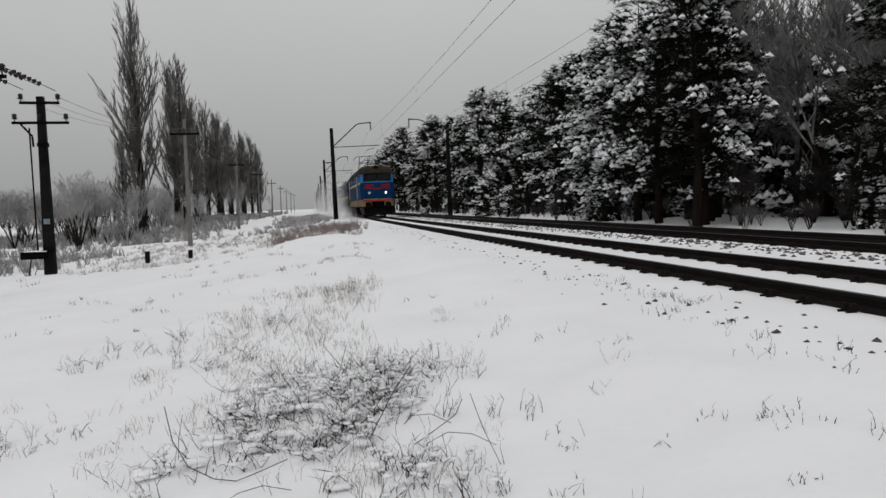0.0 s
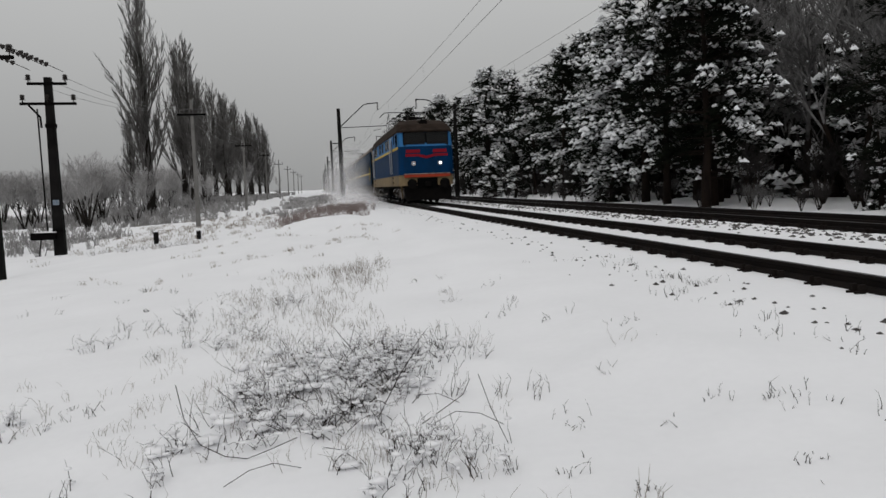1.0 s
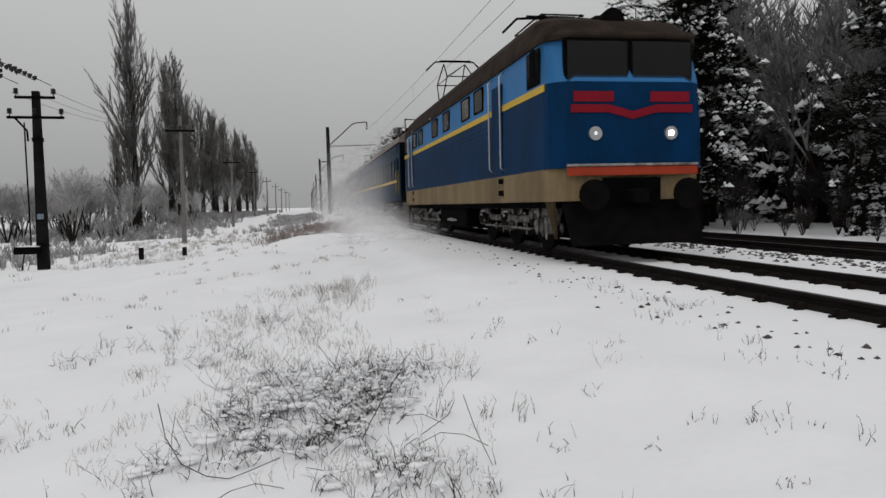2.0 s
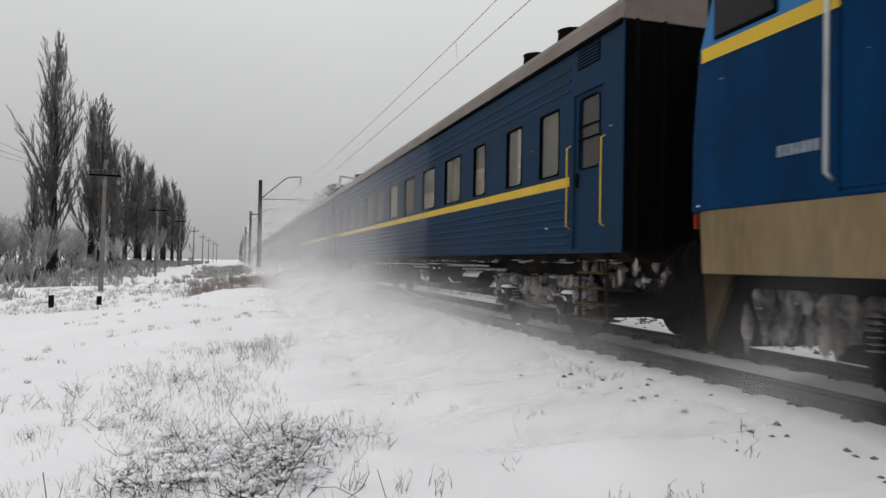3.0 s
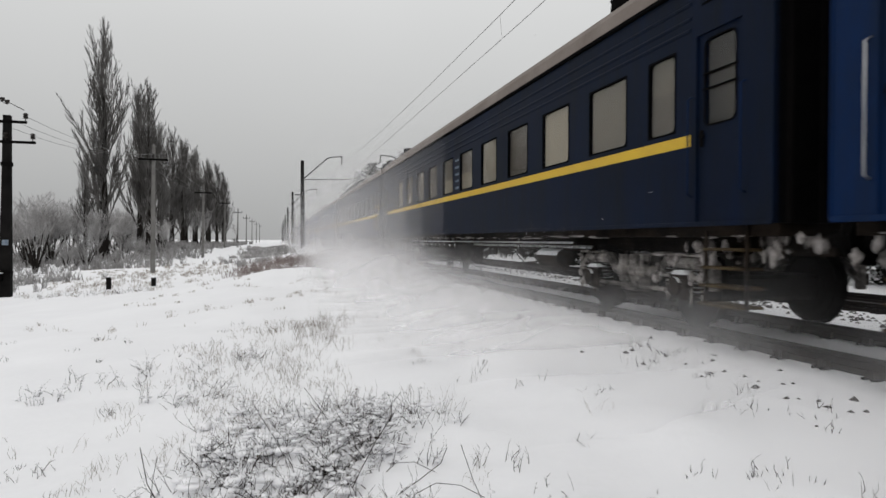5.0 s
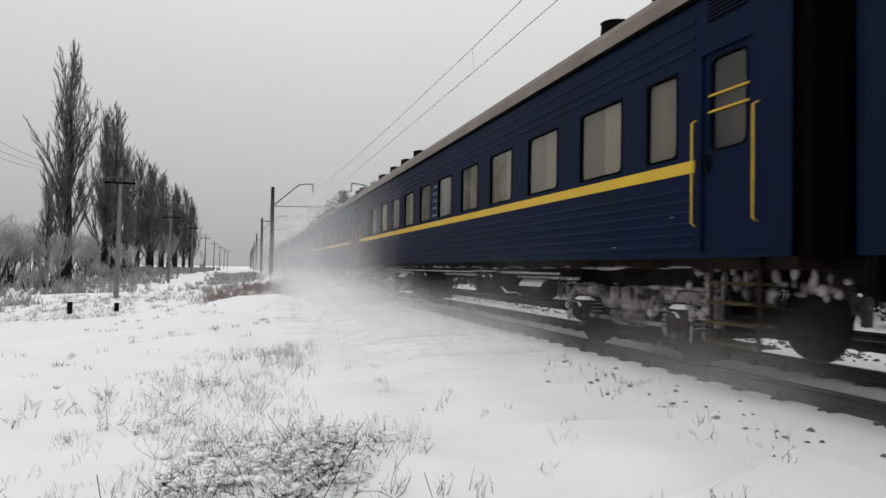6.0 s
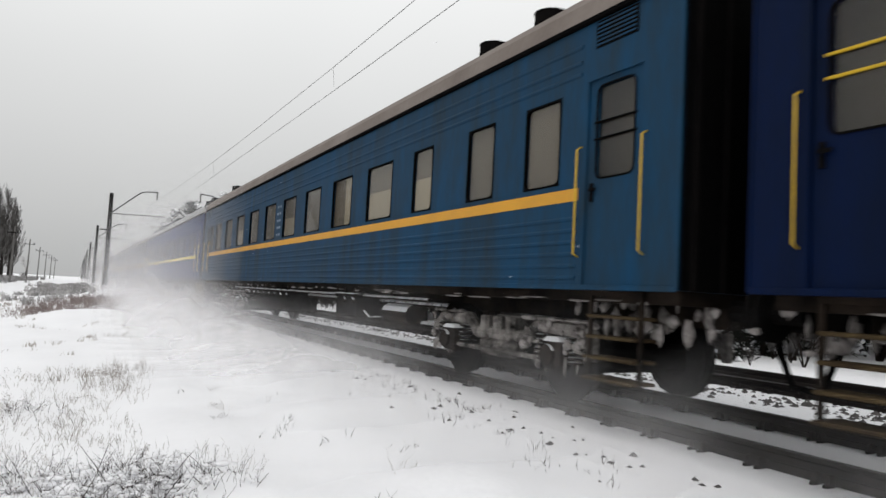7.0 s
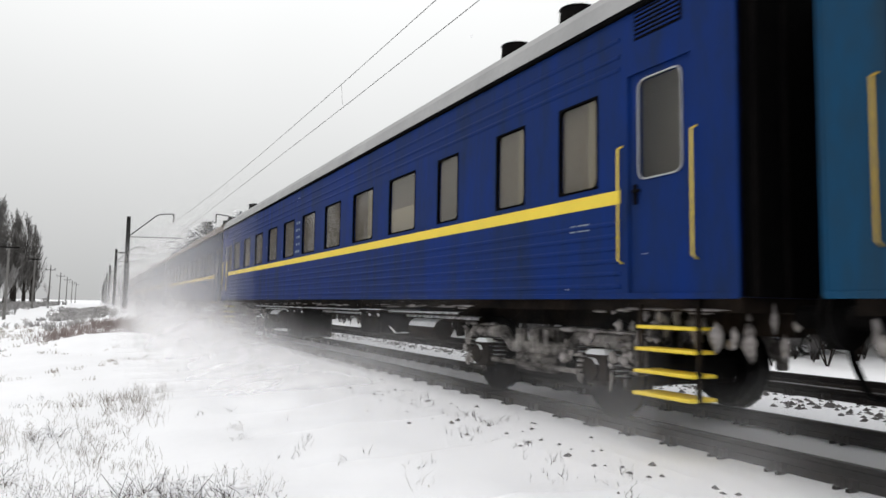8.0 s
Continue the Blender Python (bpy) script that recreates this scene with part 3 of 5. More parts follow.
    for n_, (a, b) in enumerate(DOORS):
        d = Shape()
        z0, z1 = BOTTOM + 0.01, HEAD + 0.22
        wy0, wy1 = a + 0.12, b - 0.12
        rim = [(a + 0.005, z0), (b - 0.005, z0), (b - 0.005, z1), (a + 0.005, z1), (wy0, SILL), (wy1, SILL), (wy1, HEAD), (wy0, HEAD)]
        d.add([(x, y, z) for x in (xs0 + 0.03, xs0 + 0.07) for y, z in rim],
              [f for k in range(4) for q in ((k + 1) % 4,) for f in ((k, k + 4, q + 4, q), (k + 8, q + 8, q + 12, k + 12), (k, q, q + 8, k + 8), (k + 4, k + 12, q + 12, q + 4))])
        door = part("door", d, paint, c, "recessed vestibule door")
        part("door_surround", Shape().box(xs0 + 0.005, xs0 + 0.04, a, b, z1, GUTTER - 0.06), paint, door)
        ring = window_ring(xs0 + 0.018, xs0 + 0.034, wy0 - 0.01, wy1 + 0.01, SILL - 0.01, HEAD + 0.01, 0.014, 0.075, True)
        part("door_window_seal", window_ring(xs0 + 0.032, xs0 + 0.036, wy0 - 0.01, wy1 + 0.01, SILL - 0.01, HEAD + 0.01, 0.012, 0.085), paint, door)
        part("door_window_frame", ring, CHROME if seed == 4 else IRON, door)
        part("door_pane", Shape().box(xs0 + 0.045, xs0 + 0.05, wy0, wy1, SILL, HEAD), GLASS, door).visible_shadow = False
        part("door_backing", Shape().box(xs0 + 0.3, xs0 + 0.32, a, b, BOTTOM, GUTTER - 0.1), INTERIOR, door)
        for z in ((2.62, 2.78) if seed != 4 else ()):
            part("window_bar", Shape().tube((xs0 + 0.025, wy0 - 0.03, z), (xs0 + 0.025, wy1 + 0.03, z), 0.012, n=6), rail_paint if seed in (7, 3) else IRON, door)
        hd = Shape().box(xs0 + 0.0, xs0 + 0.03, wy1 + 0.02, wy1 + 0.06, 2.02, 2.2, 0.008)
        hd.box(xs0 - 0.015, xs0 + 0.005, wy1 - 0.04, wy1 + 0.06, 2.12, 2.15, 0.005)
        part("door_handle", hd, IRON, door)
        for yy in (a - 0.06, b + 0.07):
            hr = Shape().pipe([(xs0, yy, 1.5), (xs0 - 0.055, yy, 1.53), (xs0 - 0.055, yy, 2.54), (xs0, yy, 2.57)], 0.0095, 8)
            part("handrail", hr, rail_paint, c, "painted grab rail", smooth=True)
        grille = Shape().box(xs0 - 0.006, xs0 + 0.004, a + 0.08, b - 0.1, 3.5, 3.76)
        lv = part("louvre", grille, IRON, c, "dark ventilation louvre")
        for i in range(6):
            part("slat", Shape().box(xs0 - 0.016, xs0 - 0.004, a + 0.1, b - 0.12, 3.52 + i * 0.04, 3.535 + i * 0.04), paint, lv)
        st = part("step_frame", Shape().box(-1.46, -1.43, a + 0.02, a + 0.06, 0.35, BOTTOM).box(-1.46, -1.43, b - 0.06, b - 0.02, 0.35, BOTTOM).box(-1.46, -1.43, a + 0.06, b - 0.06, 1.14, BOTTOM), IRON_SNOWY, c)
        for i in range(4):
            out = 0.0 if i in (0,) else 0.04 * i
            part("step_tread", Shape().box(-1.5 - out * 0.4, -1.25, a + 0.04, b - 0.04, 0.36 + 0.19 * (3 - i), 0.39 + 0.19 * (3 - i), 0.008), rail_paint if seed == 4 else STEP_BROWN, st)
    # ends and gangway
    for ye, s in ((FRONT, -1), (REAR, 1)):
        g = Shape()
        for i in range(4):
            y0 = ye + s * 0.1 * i
            g.box(-0.62 + 0.03 * (i % 2), 0.62 - 0.03 * (i % 2), min(y0, y0 + s * 0.1), max(y0, y0 + s * 0.1), 1.25, 3.55)
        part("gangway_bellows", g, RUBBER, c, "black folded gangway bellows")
        # black sheet over the painted end: shade of the coach gap put into colour
        part("end_wall_shade", Shape().box(-HALF + 0.01, HALF - 0.01, min(ye, ye + s * 0.012), max(ye, ye + s * 0.012), BOTTOM, GUTTER + 0.3), RUBBER, c, "end wall coloured black for the shaded gap between coaches")
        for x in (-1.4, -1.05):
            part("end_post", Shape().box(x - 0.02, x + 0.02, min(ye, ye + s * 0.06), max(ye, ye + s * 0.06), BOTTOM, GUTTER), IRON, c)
        b = Shape().tube((-0.87, ye, 1.06), (-0.87, ye + s * 0.28, 1.06), 0.09, n=10).tube((-0.87, ye + s * 0.28, 1.06), (-0.87, ye + s * 0.33, 1.06), 0.24, n=14)
        part("buffer", b, IRON, c)
        hose = Shape().pipe([(-0.35, ye, 1.0), (-0.4, ye + s * 0.1, 0.7), (-0.38, ye + s * 0.2, 0.45), (-0.3, ye + s * 0.34, 0.42)], 0.03, 8)
        part("brake_hose", hose, RUBBER, c)
        part("coupler", Shape().box(-0.15, 0.15, min(ye, ye + s * 0.38), max(ye, ye + s * 0.38), 0.9, 1.15, 0.03), IRON, c)
    # underframe
    u = Shape()
    u.box(-1.4, 1.4, FRONT + 0.1, REAR - 0.1, 1.08, BOTTOM)
    part("underframe", u, IRON_SNOWY, c)
    for x in (-0.5, 0.5):
        part("sill_beam", Shape().box(x - 0.08, x + 0.08, FRONT + 0.3, REAR - 0.3, 0.88, 1.078), IRON_SNOWY, c)
    for (y0, y1, z0, z1) in boxes:
        bx = part("equipment_box", Shape().box(-1.42, -0.7, y0, y1, z0, z1 - 0.06, 0.03), IRON, c, "black underfloor equipment box")
        lid = Shape().box(-1.45, -0.68, y0 - 0.02, y1 + 0.02, z1 - 0.06, z1 - 0.02, 0.01)
        part("snowy_ledge", lid, IRON_SNOWY, bx)
        n_h = max(2, int((y1 - y0) / 0.55))
        for i in range(n_h + 1):
            yy = y0 + 0.06 + (y1 - y0 - 0.12) * i / n_h
            part("hanger", Shape().box(-1.44, -1.4, yy - 0.025, yy + 0.025, z1 - 0.16, 1.12).tube((-1.46, yy, z1 - 0.14), (-1.42, yy, z1 - 0.14), 0.045, n=8), IRON_SNOWY, bx)
    pp = Shape()
    pp.tube((-1.25, FRONT + 5, 0.98), (-1.25, REAR - 5, 0.98), 0.03, n=8).tube((-0.9, FRONT + 5, 0.9), (-0.9, REAR - 5, 0.9), 0.05, n=8)
    for yy in (FRONT + 6.2, REAR - 7.2):
        pp.tube((-0.9, yy, 0.72), (-0.9, yy + 1.0, 0.72), 0.17, n=12)
        pp.pipe([(-1.2, yy + 1.6, 1.05), (-1.25, yy + 1.5, 0.75), (-1.2, yy + 1.2, 0.6), (-1.1, yy + 0.9, 0.62)], 0.03, 6)
    part("brake_pipe_run", pp, IRON_SNOWY, c)
    fringe = Shape()
    for i in range(60):
        yy = rng.uniform(FRONT + 0.4, REAR - 0.4)
        ln = rng.uniform(0.15, 0.7)
        fringe.lump(-1.39, yy, rng.choice((1.1, 1.085, 1.07)), 0.03, ln / 2, rng.uniform(0.008, 0.018), i, 0.3, 7, 4)
    part("snow_fringe", fringe, ICE, c, "clinging snow along the underframe", smooth=True, kind="stuff")
    cakes = Shape()
    for i in range(70):
        end = rng.choice((FRONT + 0.9, REAR - 0.9))
        cakes.lump(rng.uniform(-1.36, -0.85), end + rng.uniform(-0.9, 1.0), rng.uniform(0.8, 1.09), rng.uniform(0.015, 0.04), rng.uniform(0.015, 0.07), rng.uniform(0.02, 0.11), i, 0.4, 7, 5)
    part("hanging_ice", cakes, ICE, c, "dirty ice hanging round the buffers and steps", smooth=True, kind="stuff")
    bogie(c, FRONT + 3.4), bogie(c, REAR - 3.4)
    # roof ventilators
    for yy in [FRONT + q for q in ((3.2, 4.6, 23.1) if seed != 7 else (3.2, 4.6, 16.9, 18.8, 20.7, 23.0))]:
        v = Shape().tube((-0.6, yy, TOP - 0.2), (-0.6, yy, TOP + 0.16), 0.15, n=12).tube((-0.6, yy, TOP + 0.16), (-0.6, yy, TOP + 0.32), 0.22, 0.21, 14)
        v.tube((-0.6, yy, TOP + 0.32), (-0.6, yy, TOP + 0.36), 0.23, 0.1, 14)
        part("roof_ventilator", v, IRON, c, "round dark roof ventilator")
    hatch = Shape().box(-0.35, 0.35, REAR - 1.6, REAR - 0.5, TOP - 0.1, TOP + 0.12, 0.04)
    part("roof_rail", Shape().pipe([(-0.5, FRONT + 0.5, TOP - 0.2), (-0.5, FRONT + 0.5, TOP + 0.14), (0.1, FRONT + 0.5, TOP + 0.16), (0.1, FRONT + 0.5, TOP - 0.05)], 0.02, 6), IRON, c)
    part("roof_hatch", hatch, IRON_SNOWY, c)
    # unreadable lettering as plain bars
    letters = FRONT + (12.64 if k not in (2, 3) else 11.26)
    if seed != 1:
        for i in range(5):
            for dy in (0.0, 0.2):
                part("lettering_bar", Shape().box(xs0 - 0.004, xs0 + 0.001, letters + dy, letters + dy + rng.uniform(0.08, 0.15), 2.3 + 0.17 * i, 2.355 + 0.17 * i), WHITE_PAINT, c, "faded pale lettering")
    if seed == 4:
        part("lettering_bar", Shape().box(xs0 - 0.004, xs0 + 0.001, FRONT + 1.75, FRONT + 1.93, 1.84, 1.91), WHITE_PAINT, c)
        part("lettering_bar", Shape().box(xs0 - 0.004, xs0 + 0.001, FRONT + 1.96, FRONT + 2.05, 1.84, 1.91), WHITE_PAINT, c)
    MOVING.append((c, JOINT + PITCH * k))
    return c


def paint(name, base, second):
    return mat(name, tuple(v * 0.5 for v in base), tuple(v * 0.5 for v in second), rough=0.6, scale=2.2, fine=16, mix=1.0, bump=0.12, stretch=(1, 1.3, 0.28), spec=0.08)


ROOF_BROWN = mat("brown_grey_roof", (0.13, 0.105, 0.09), (0.2, 0.17, 0.15), rough=0.85, scale=1.2, fine=14, mix=0.8, bump=0.15)
ROOF_GREY = mat("grey_roof", (0.27, 0.27, 0.27), (0.36, 0.36, 0.36), rough=0.8, scale=1.2, fine=14, mix=0.8, bump=0.15)
BLUE_A = paint("weathered_mid_blue", (0.006, 0.052, 0.14), (0.018, 0.042, 0.07))
BLUE_B = paint("dull_blue", (0.0025, 0.026, 0.108), (0.009, 0.02, 0.046))
BLUE_C = paint("navy_blue", (0.001, 0.0105, 0.042), (0.004, 0.009, 0.02))
BLUE_D = paint("dark_blue", (0.0002, 0.0105, 0.058), (0.0012, 0.008, 0.03))
BLUE_E = paint("teal_blue", (0.012, 0.09, 0.2), (0.03, 0.06, 0.09))
BLUE_F = paint("royal_blue", (0.004, 0.042, 0.27), (0.016, 0.038, 0.125))
LONG_BOX, TALL_BOX = (FRONT + 12.0, FRONT + 16.1, 0.5, 1.02), (FRONT + 12.6, FRONT + 14.1, 0.3, 1.02)
SMALL_BOX = (FRONT + 7.6, FRONT + 8.6, 0.6, 1.04)


def build_train():
    coach(0, BLUE_A, YELLOW, YELLOW, ROOF_BROWN, True, 1, "weathered mid-blue coach with yellow waist stripe", [LONG_BOX, SMALL_BOX])
    coach(1, BLUE_B, YELLOW, CHROME, ROOF_BROWN, False, 3, "dull blue coach with pale grab rails", [LONG_BOX, SMALL_BOX])
    coach(2, BLUE_C, YELLOW, BLUE_B, ROOF_BROWN, False, 5, "navy blue coach with yellow stripe and dim windows", [LONG_BOX])
    coach(3, BLUE_D, YELLOW, YELLOW, ROOF_BROWN, True, 7, "dark blue coach with a tall underfloor box", [TALL_BOX, SMALL_BOX])
    coach(4, BLUE_E, ORANGE_YELLOW, YELLOW, ROOF_BROWN, True, 2, "teal-blue coach with ribbed sides and amber stripe", [LONG_BOX, SMALL_BOX])
    first = MOVING[0][0]
    coach(5, BLUE_F, LEMON, LEMON, ROOF_GREY, True, 4, "royal blue coach with lemon stripe and grey roof", [TALL_BOX, SMALL_BOX])
    third, second = MOVING[2][0], MOVING[1][0]
    for k in range(6, 15):
        src = (second, first, third)[k % 3]
        c = copy_thing(src, pose(TRACK_X, JOINT + PITCH * k, 0))
        MOVING.append((c, JOINT + PITCH * k))
    locomotive()


LOCO_REAR, LOCO_NOSE = -0.5, -19.6


def plan_outline(z, half, y_rear, y_nose, r=0.45, n=5):
    pts = []
    for cx, cy, a0 in ((half - r, y_rear - r, 0), (-half + r, y_rear - r, 90), (-half + r, y_nose + r, 180), (half - r, y_nose + r, 270)):
        for i in range(n):
            a = radians(a0 + 90 * i / (n - 1))
            pts.append((cx + r * math.cos(a), cy + r * math.sin(a), z))
    return pts


def locomotive():
    c = thing("electric_locomotive", "blue electric locomotive with cream skirt and yellow stripe", "locomotive")
    h = 1.5

    def band(name, levels, material, label=""):
        rings = [plan_outline(z, h + grow, LOCO_REAR - inset, LOCO_NOSE + inset) for z, grow, inset in levels]
        return part(name, Shape().loft(rings), material, c, label)

    band("skirt", [(0.98, 0, 0.14), (1.56, 0, 0.1)], CREAM, "dirty cream lower skirt")
    blue = band("lower_body", [(1.561, 0, 0.0), (1.58, 0.012, -0.01), (2.3, 0.012, 0.0), (2.949, 0.0, 0.05)], LOCO_BLUE, "deep blue lower body side")
    band("waist", [(2.95, 0, 0.05), (3.08, 0, 0.06)], LOCO_BLUE)
    part("stripe", Shape().box(-h - 0.01, -h + 0.01, LOCO_NOSE + 0.42, LOCO_REAR - 0.42, 2.95, 3.08), YELLOW, c, "yellow waist stripe")
    up = band("upper_body", [(3.081, 0, 0.06), (3.84, -0.03, 0.3)], LOCO_LIGHT, "light blue upper body band")
    band("roof", [(3.841, 0.02, 0.2), (3.93, 0.02, 0.2), (4.3, -0.1, 0.7), (4.56, -0.34, 1.5), (4.66, -0.8, 2.2)], LOCO_ROOF, "rusty brown roof")
    ribs = Shape()
    for i in range(11):
        z = 1.72 + 0.105 * i
        ribs.extrude([(-h + 0.005, z - 0.03), (-h - 0.016, z - 0.012), (-h - 0.016, z + 0.012), (-h + 0.005, z + 0.03)], LOCO_NOSE + 4.4, LOCO_REAR - 4.2)
    part("corrugation", ribs, LOCO_BLUE, blue)
    for a, b in ((2.9, 3.77), (4.33, 5.2), (7.3, 8.2), (9.28, 10.17), (11.9, 12.8), (13.4, 14.25)):
        y1, y0 = LOCO_REAR - a, LOCO_REAR - b
        fr = window_ring(-h - 0.02, -h + 0.02, y0 - 0.025, y1 + 0.025, 3.2, 3.77, 0.03, 0.09)
        w = part("window", fr, RUBBER, c)
        part("pane", Shape().box(-h - 0.008, -h - 0.003, y0, y1, 3.22, 3.75), GLASS, w).visible_shadow = False
        part("window_blind", Shape().box(-h - 0.003, -h + 0.0, y0 + 0.02, y1 - 0.02, 3.23, 3.74), INTERIOR, w)
    for y0 in (LOCO_REAR - 2.82, LOCO_NOSE + 3.15):
        door = part("door", Shape().box(-h - 0.022, -h - 0.008, y0, y0 + 0.8, 1.62, 3.55, 0.004), LOCO_BLUE, c, "cab door")
        for q in (y0 - 0.012, y0 + 0.8):
            part("door_seam", Shape().box(-h - 0.02, -h - 0.008, q, q + 0.012, 1.6, 3.56), RUBBER, door)
        part("door_handle", Shape().box(-h - 0.05, -h - 0.02, y0 + 0.08, y0 + 0.14, 2.0, 2.14, 0.01), CHROME, door)
        for yy in (y0 - 0.07, y0 + 0.87):
            hr = Shape().pipe([(-h, yy, 1.68), (-h - 0.08, yy, 1.74), (-h - 0.08, yy, 3.7), (-h, yy, 3.76)], 0.02, 8)
            part("handrail", hr, CHROME, c, "bright metal grab rail", smooth=True)
        for z in (1.19, 1.45):
            st = part("foothold", Shape().box(-h - 0.012, -h - 0.004, y0 + 0.0, y0 + 0.4, z - 0.06, z + 0.06), RUBBER, c)
            part("foothold_lip", Shape().box(-h - 0.05, -h - 0.012, y0 + 0.0, y0 + 0.4, z - 0.075, z - 0.06), CREAM, st)
    # cab side windows
    for y0, y1 in ((LOCO_REAR - 1.35, LOCO_REAR - 0.62), (LOCO_NOSE + 0.65, LOCO_NOSE + 1.35)):
        w = part("cab_side_window", Shape().box(-h - 0.016, -h + 0.01, y0 - 0.03, y1 + 0.03, 3.12, 3.78, 0.02), RUBBER, c)
        part("pane", Shape().box(-h - 0.024, -h - 0.018, y0, y1, 3.15, 3.75), GLASS_DARK, w)
    mirror = Shape().box(-h - 0.2, -h - 0.16, LOCO_NOSE + 0.4, LOCO_NOSE + 0.62, 3.2, 3.7, 0.02).pipe([(-h, LOCO_NOSE + 0.6, 3.6), (-h - 0.18, LOCO_NOSE + 0.5, 3.6)], 0.015)
    part("mirror", mirror, RUBBER, c)
    # both cab fronts
    for s, yf in ((-1, LOCO_NOSE), (1, LOCO_REAR)):
        def face(x0, x1, z0, z1, depth, off=0.0, ch=0.0):
            lean = 0.0 if z0 < 2.9 else 0.2
            ya, yb = yf - s * lean + s * off, yf - s * lean + s * (off + depth)
            return Shape().box(x0, x1, min(ya, yb), max(ya, yb), z0, z1, ch)

        for x0, x1 in ((-1.18, -0.05), (0.05, 1.18)):
            wf = part("windscreen_frame", face(x0 - 0.05, x1 + 0.05, 3.0, 3.83, 0.12, -0.02, 0.03), RUBBER, c)
            part("windscreen", face(x0, x1, 3.05, 3.79, 0.012, 0.105), GLASS_DARK, wf, "dark cab windscreen")
        for x0, x1 in ((-1.1, -0.35), (0.35, 1.1)):
            part("red_panel", face(x0, x1, 2.72, 2.9, 0.02, -0.03), RED, c, "dark red front panel")
        v = Shape()
        for x0, x1, z0, z1 in ((-1.15, -0.45, 2.6, 2.6), (-0.45, 0.0, 2.6, 2.48), (0.0, 0.45, 2.48, 2.6), (0.45, 1.15, 2.6, 2.6)):
            ya, yb = yf + s * 0.012, yf - s * 0.06
            v.add([(x0, ya, z0 - 0.07), (x1, ya, z1 - 0.07), (x1, ya, z1 + 0.07), (x0, ya, z0 + 0.07), (x0, yb, z0 - 0.07), (x1, yb, z1 - 0.07), (x1, yb, z1 + 0.07), (x0, yb, z0 + 0.07)],
                  [(0, 1, 2, 3), (7, 6, 5, 4), (0, 4, 5, 1), (3, 2, 6, 7), (0, 3, 7, 4), (1, 5, 6, 2)])
        part("red_chevron", v, RED, c, "red chevron band")
        for x in (-0.72, 0.72):
            lamp = part("headlamp", Shape().tube((x, yf - s * 0.05, 2.16), (x, yf + s * 0.05, 2.16), 0.13, 0.12, 16), CHROME, c)
            part("lens", Shape().tube((x, yf + s * 0.05, 2.16), (x, yf + s * 0.06, 2.16), 0.05 if x > 0 else 0.03, 0.042 if x > 0 else 0.025, 16), (LAMP_ON if x > 0 else LAMP_DIM) if s < 0 else GLASS_DARK, lamp)
        part("front_strip", face(-1.25, 1.25, 1.42, 1.58, 0.03, 0.0, 0.01), ORANGE, c, "orange-red strip above the coupler")
        part("snow_ledge", face(-1.25, 1.25, 1.585, 1.63, 0.06, 0.0, 0.01), ICE, c)
        # flat black plate painting the shade of the coupler opening; nothing is cut out
        part("coupler_recess", face(-0.55, 0.55, 0.85, 1.38, 0.03, -0.06), RUBBER, c)
        part("coupler", face(-0.16, 0.16, 0.92, 1.18, 0.4, -0.05, 0.04), IRON, c)
        for x in (-0.88, 0.88):
            b = Shape().tube((x, yf, 1.08), (x, yf + s * 0.3, 1.08), 0.1, n=12).tube((x, yf + s * 0.3, 1.08), (x, yf + s * 0.36, 1.08), 0.27, n=18)
            part("buffer", b, IRON, c)
        pl = Shape().add([(-1.3, yf - s * 0.1, 0.95), (1.3, yf - s * 0.1, 0.95), (1.25, yf + s * 0.25, 0.2), (-1.25, yf + s * 0.25, 0.2), (-1.3, yf - s * 0.14, 0.95), (1.3, yf - s * 0.14, 0.95), (1.25, yf + s * 0.21, 0.2), (-1.25, yf + s * 0.21, 0.2)],
                         [(0, 1, 2, 3), (7, 6, 5, 4), (0, 4, 5, 1), (3, 2, 6, 7), (0, 3, 7, 4), (1, 5, 6, 2)])
        part("snow_plough", pl, IRON, c, "dark snow plough blade")
        side = Shape().add([(-1.4, yf - s * 0.34, 0.98), (-1.4, yf - s * 0.74, 0.98), (-1.36, yf - s * 0.36, 0.3), (-1.34, yf - s * 0.34, 0.98), (-1.34, yf - s * 0.74, 0.98), (-1.3, yf - s * 0.36, 0.3)], [(0, 1, 2), (5, 4, 3), (0, 3, 4, 1), (1, 4, 5, 2), (2, 5, 3, 0)])
        part("skirt_bracket", side, STEP_BROWN, c)
        rng = random.Random(61)
        ice = Shape()
        for i in range(36):
            ice.lump(rng.uniform(-1.36, -1.0), yf - s * rng.uniform(0.8, 1.9), rng.uniform(0.45, 0.96), rng.uniform(0.03, 0.06), rng.uniform(0.03, 0.1), rng.uniform(0.06, 0.2), i, 0.4, 7, 5)
        part("hanging_ice", ice, FROSTED, c, "dirty ice hanging behind the end bracket", smooth=True, kind="stuff")
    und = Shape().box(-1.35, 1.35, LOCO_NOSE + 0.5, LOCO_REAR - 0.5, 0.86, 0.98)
    # plain inner box added to stop light passing under the engine
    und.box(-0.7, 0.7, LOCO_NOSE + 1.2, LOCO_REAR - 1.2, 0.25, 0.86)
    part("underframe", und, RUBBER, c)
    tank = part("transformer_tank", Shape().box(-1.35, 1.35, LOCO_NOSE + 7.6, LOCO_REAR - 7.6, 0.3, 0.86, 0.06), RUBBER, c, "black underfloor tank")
    part("pipe_run", Shape().tube((-1.3, LOCO_NOSE + 1.5, 0.9), (-1.3, LOCO_REAR - 1.5, 0.9), 0.05), IRON, c)
    part("ledge_snow", Shape().lump(-1.36, (LOCO_NOSE + LOCO_REAR) / 2, 0.5, 0.05, 0.9, 0.05, 4, 0.3, 8, 3), ICE, tank, smooth=True)
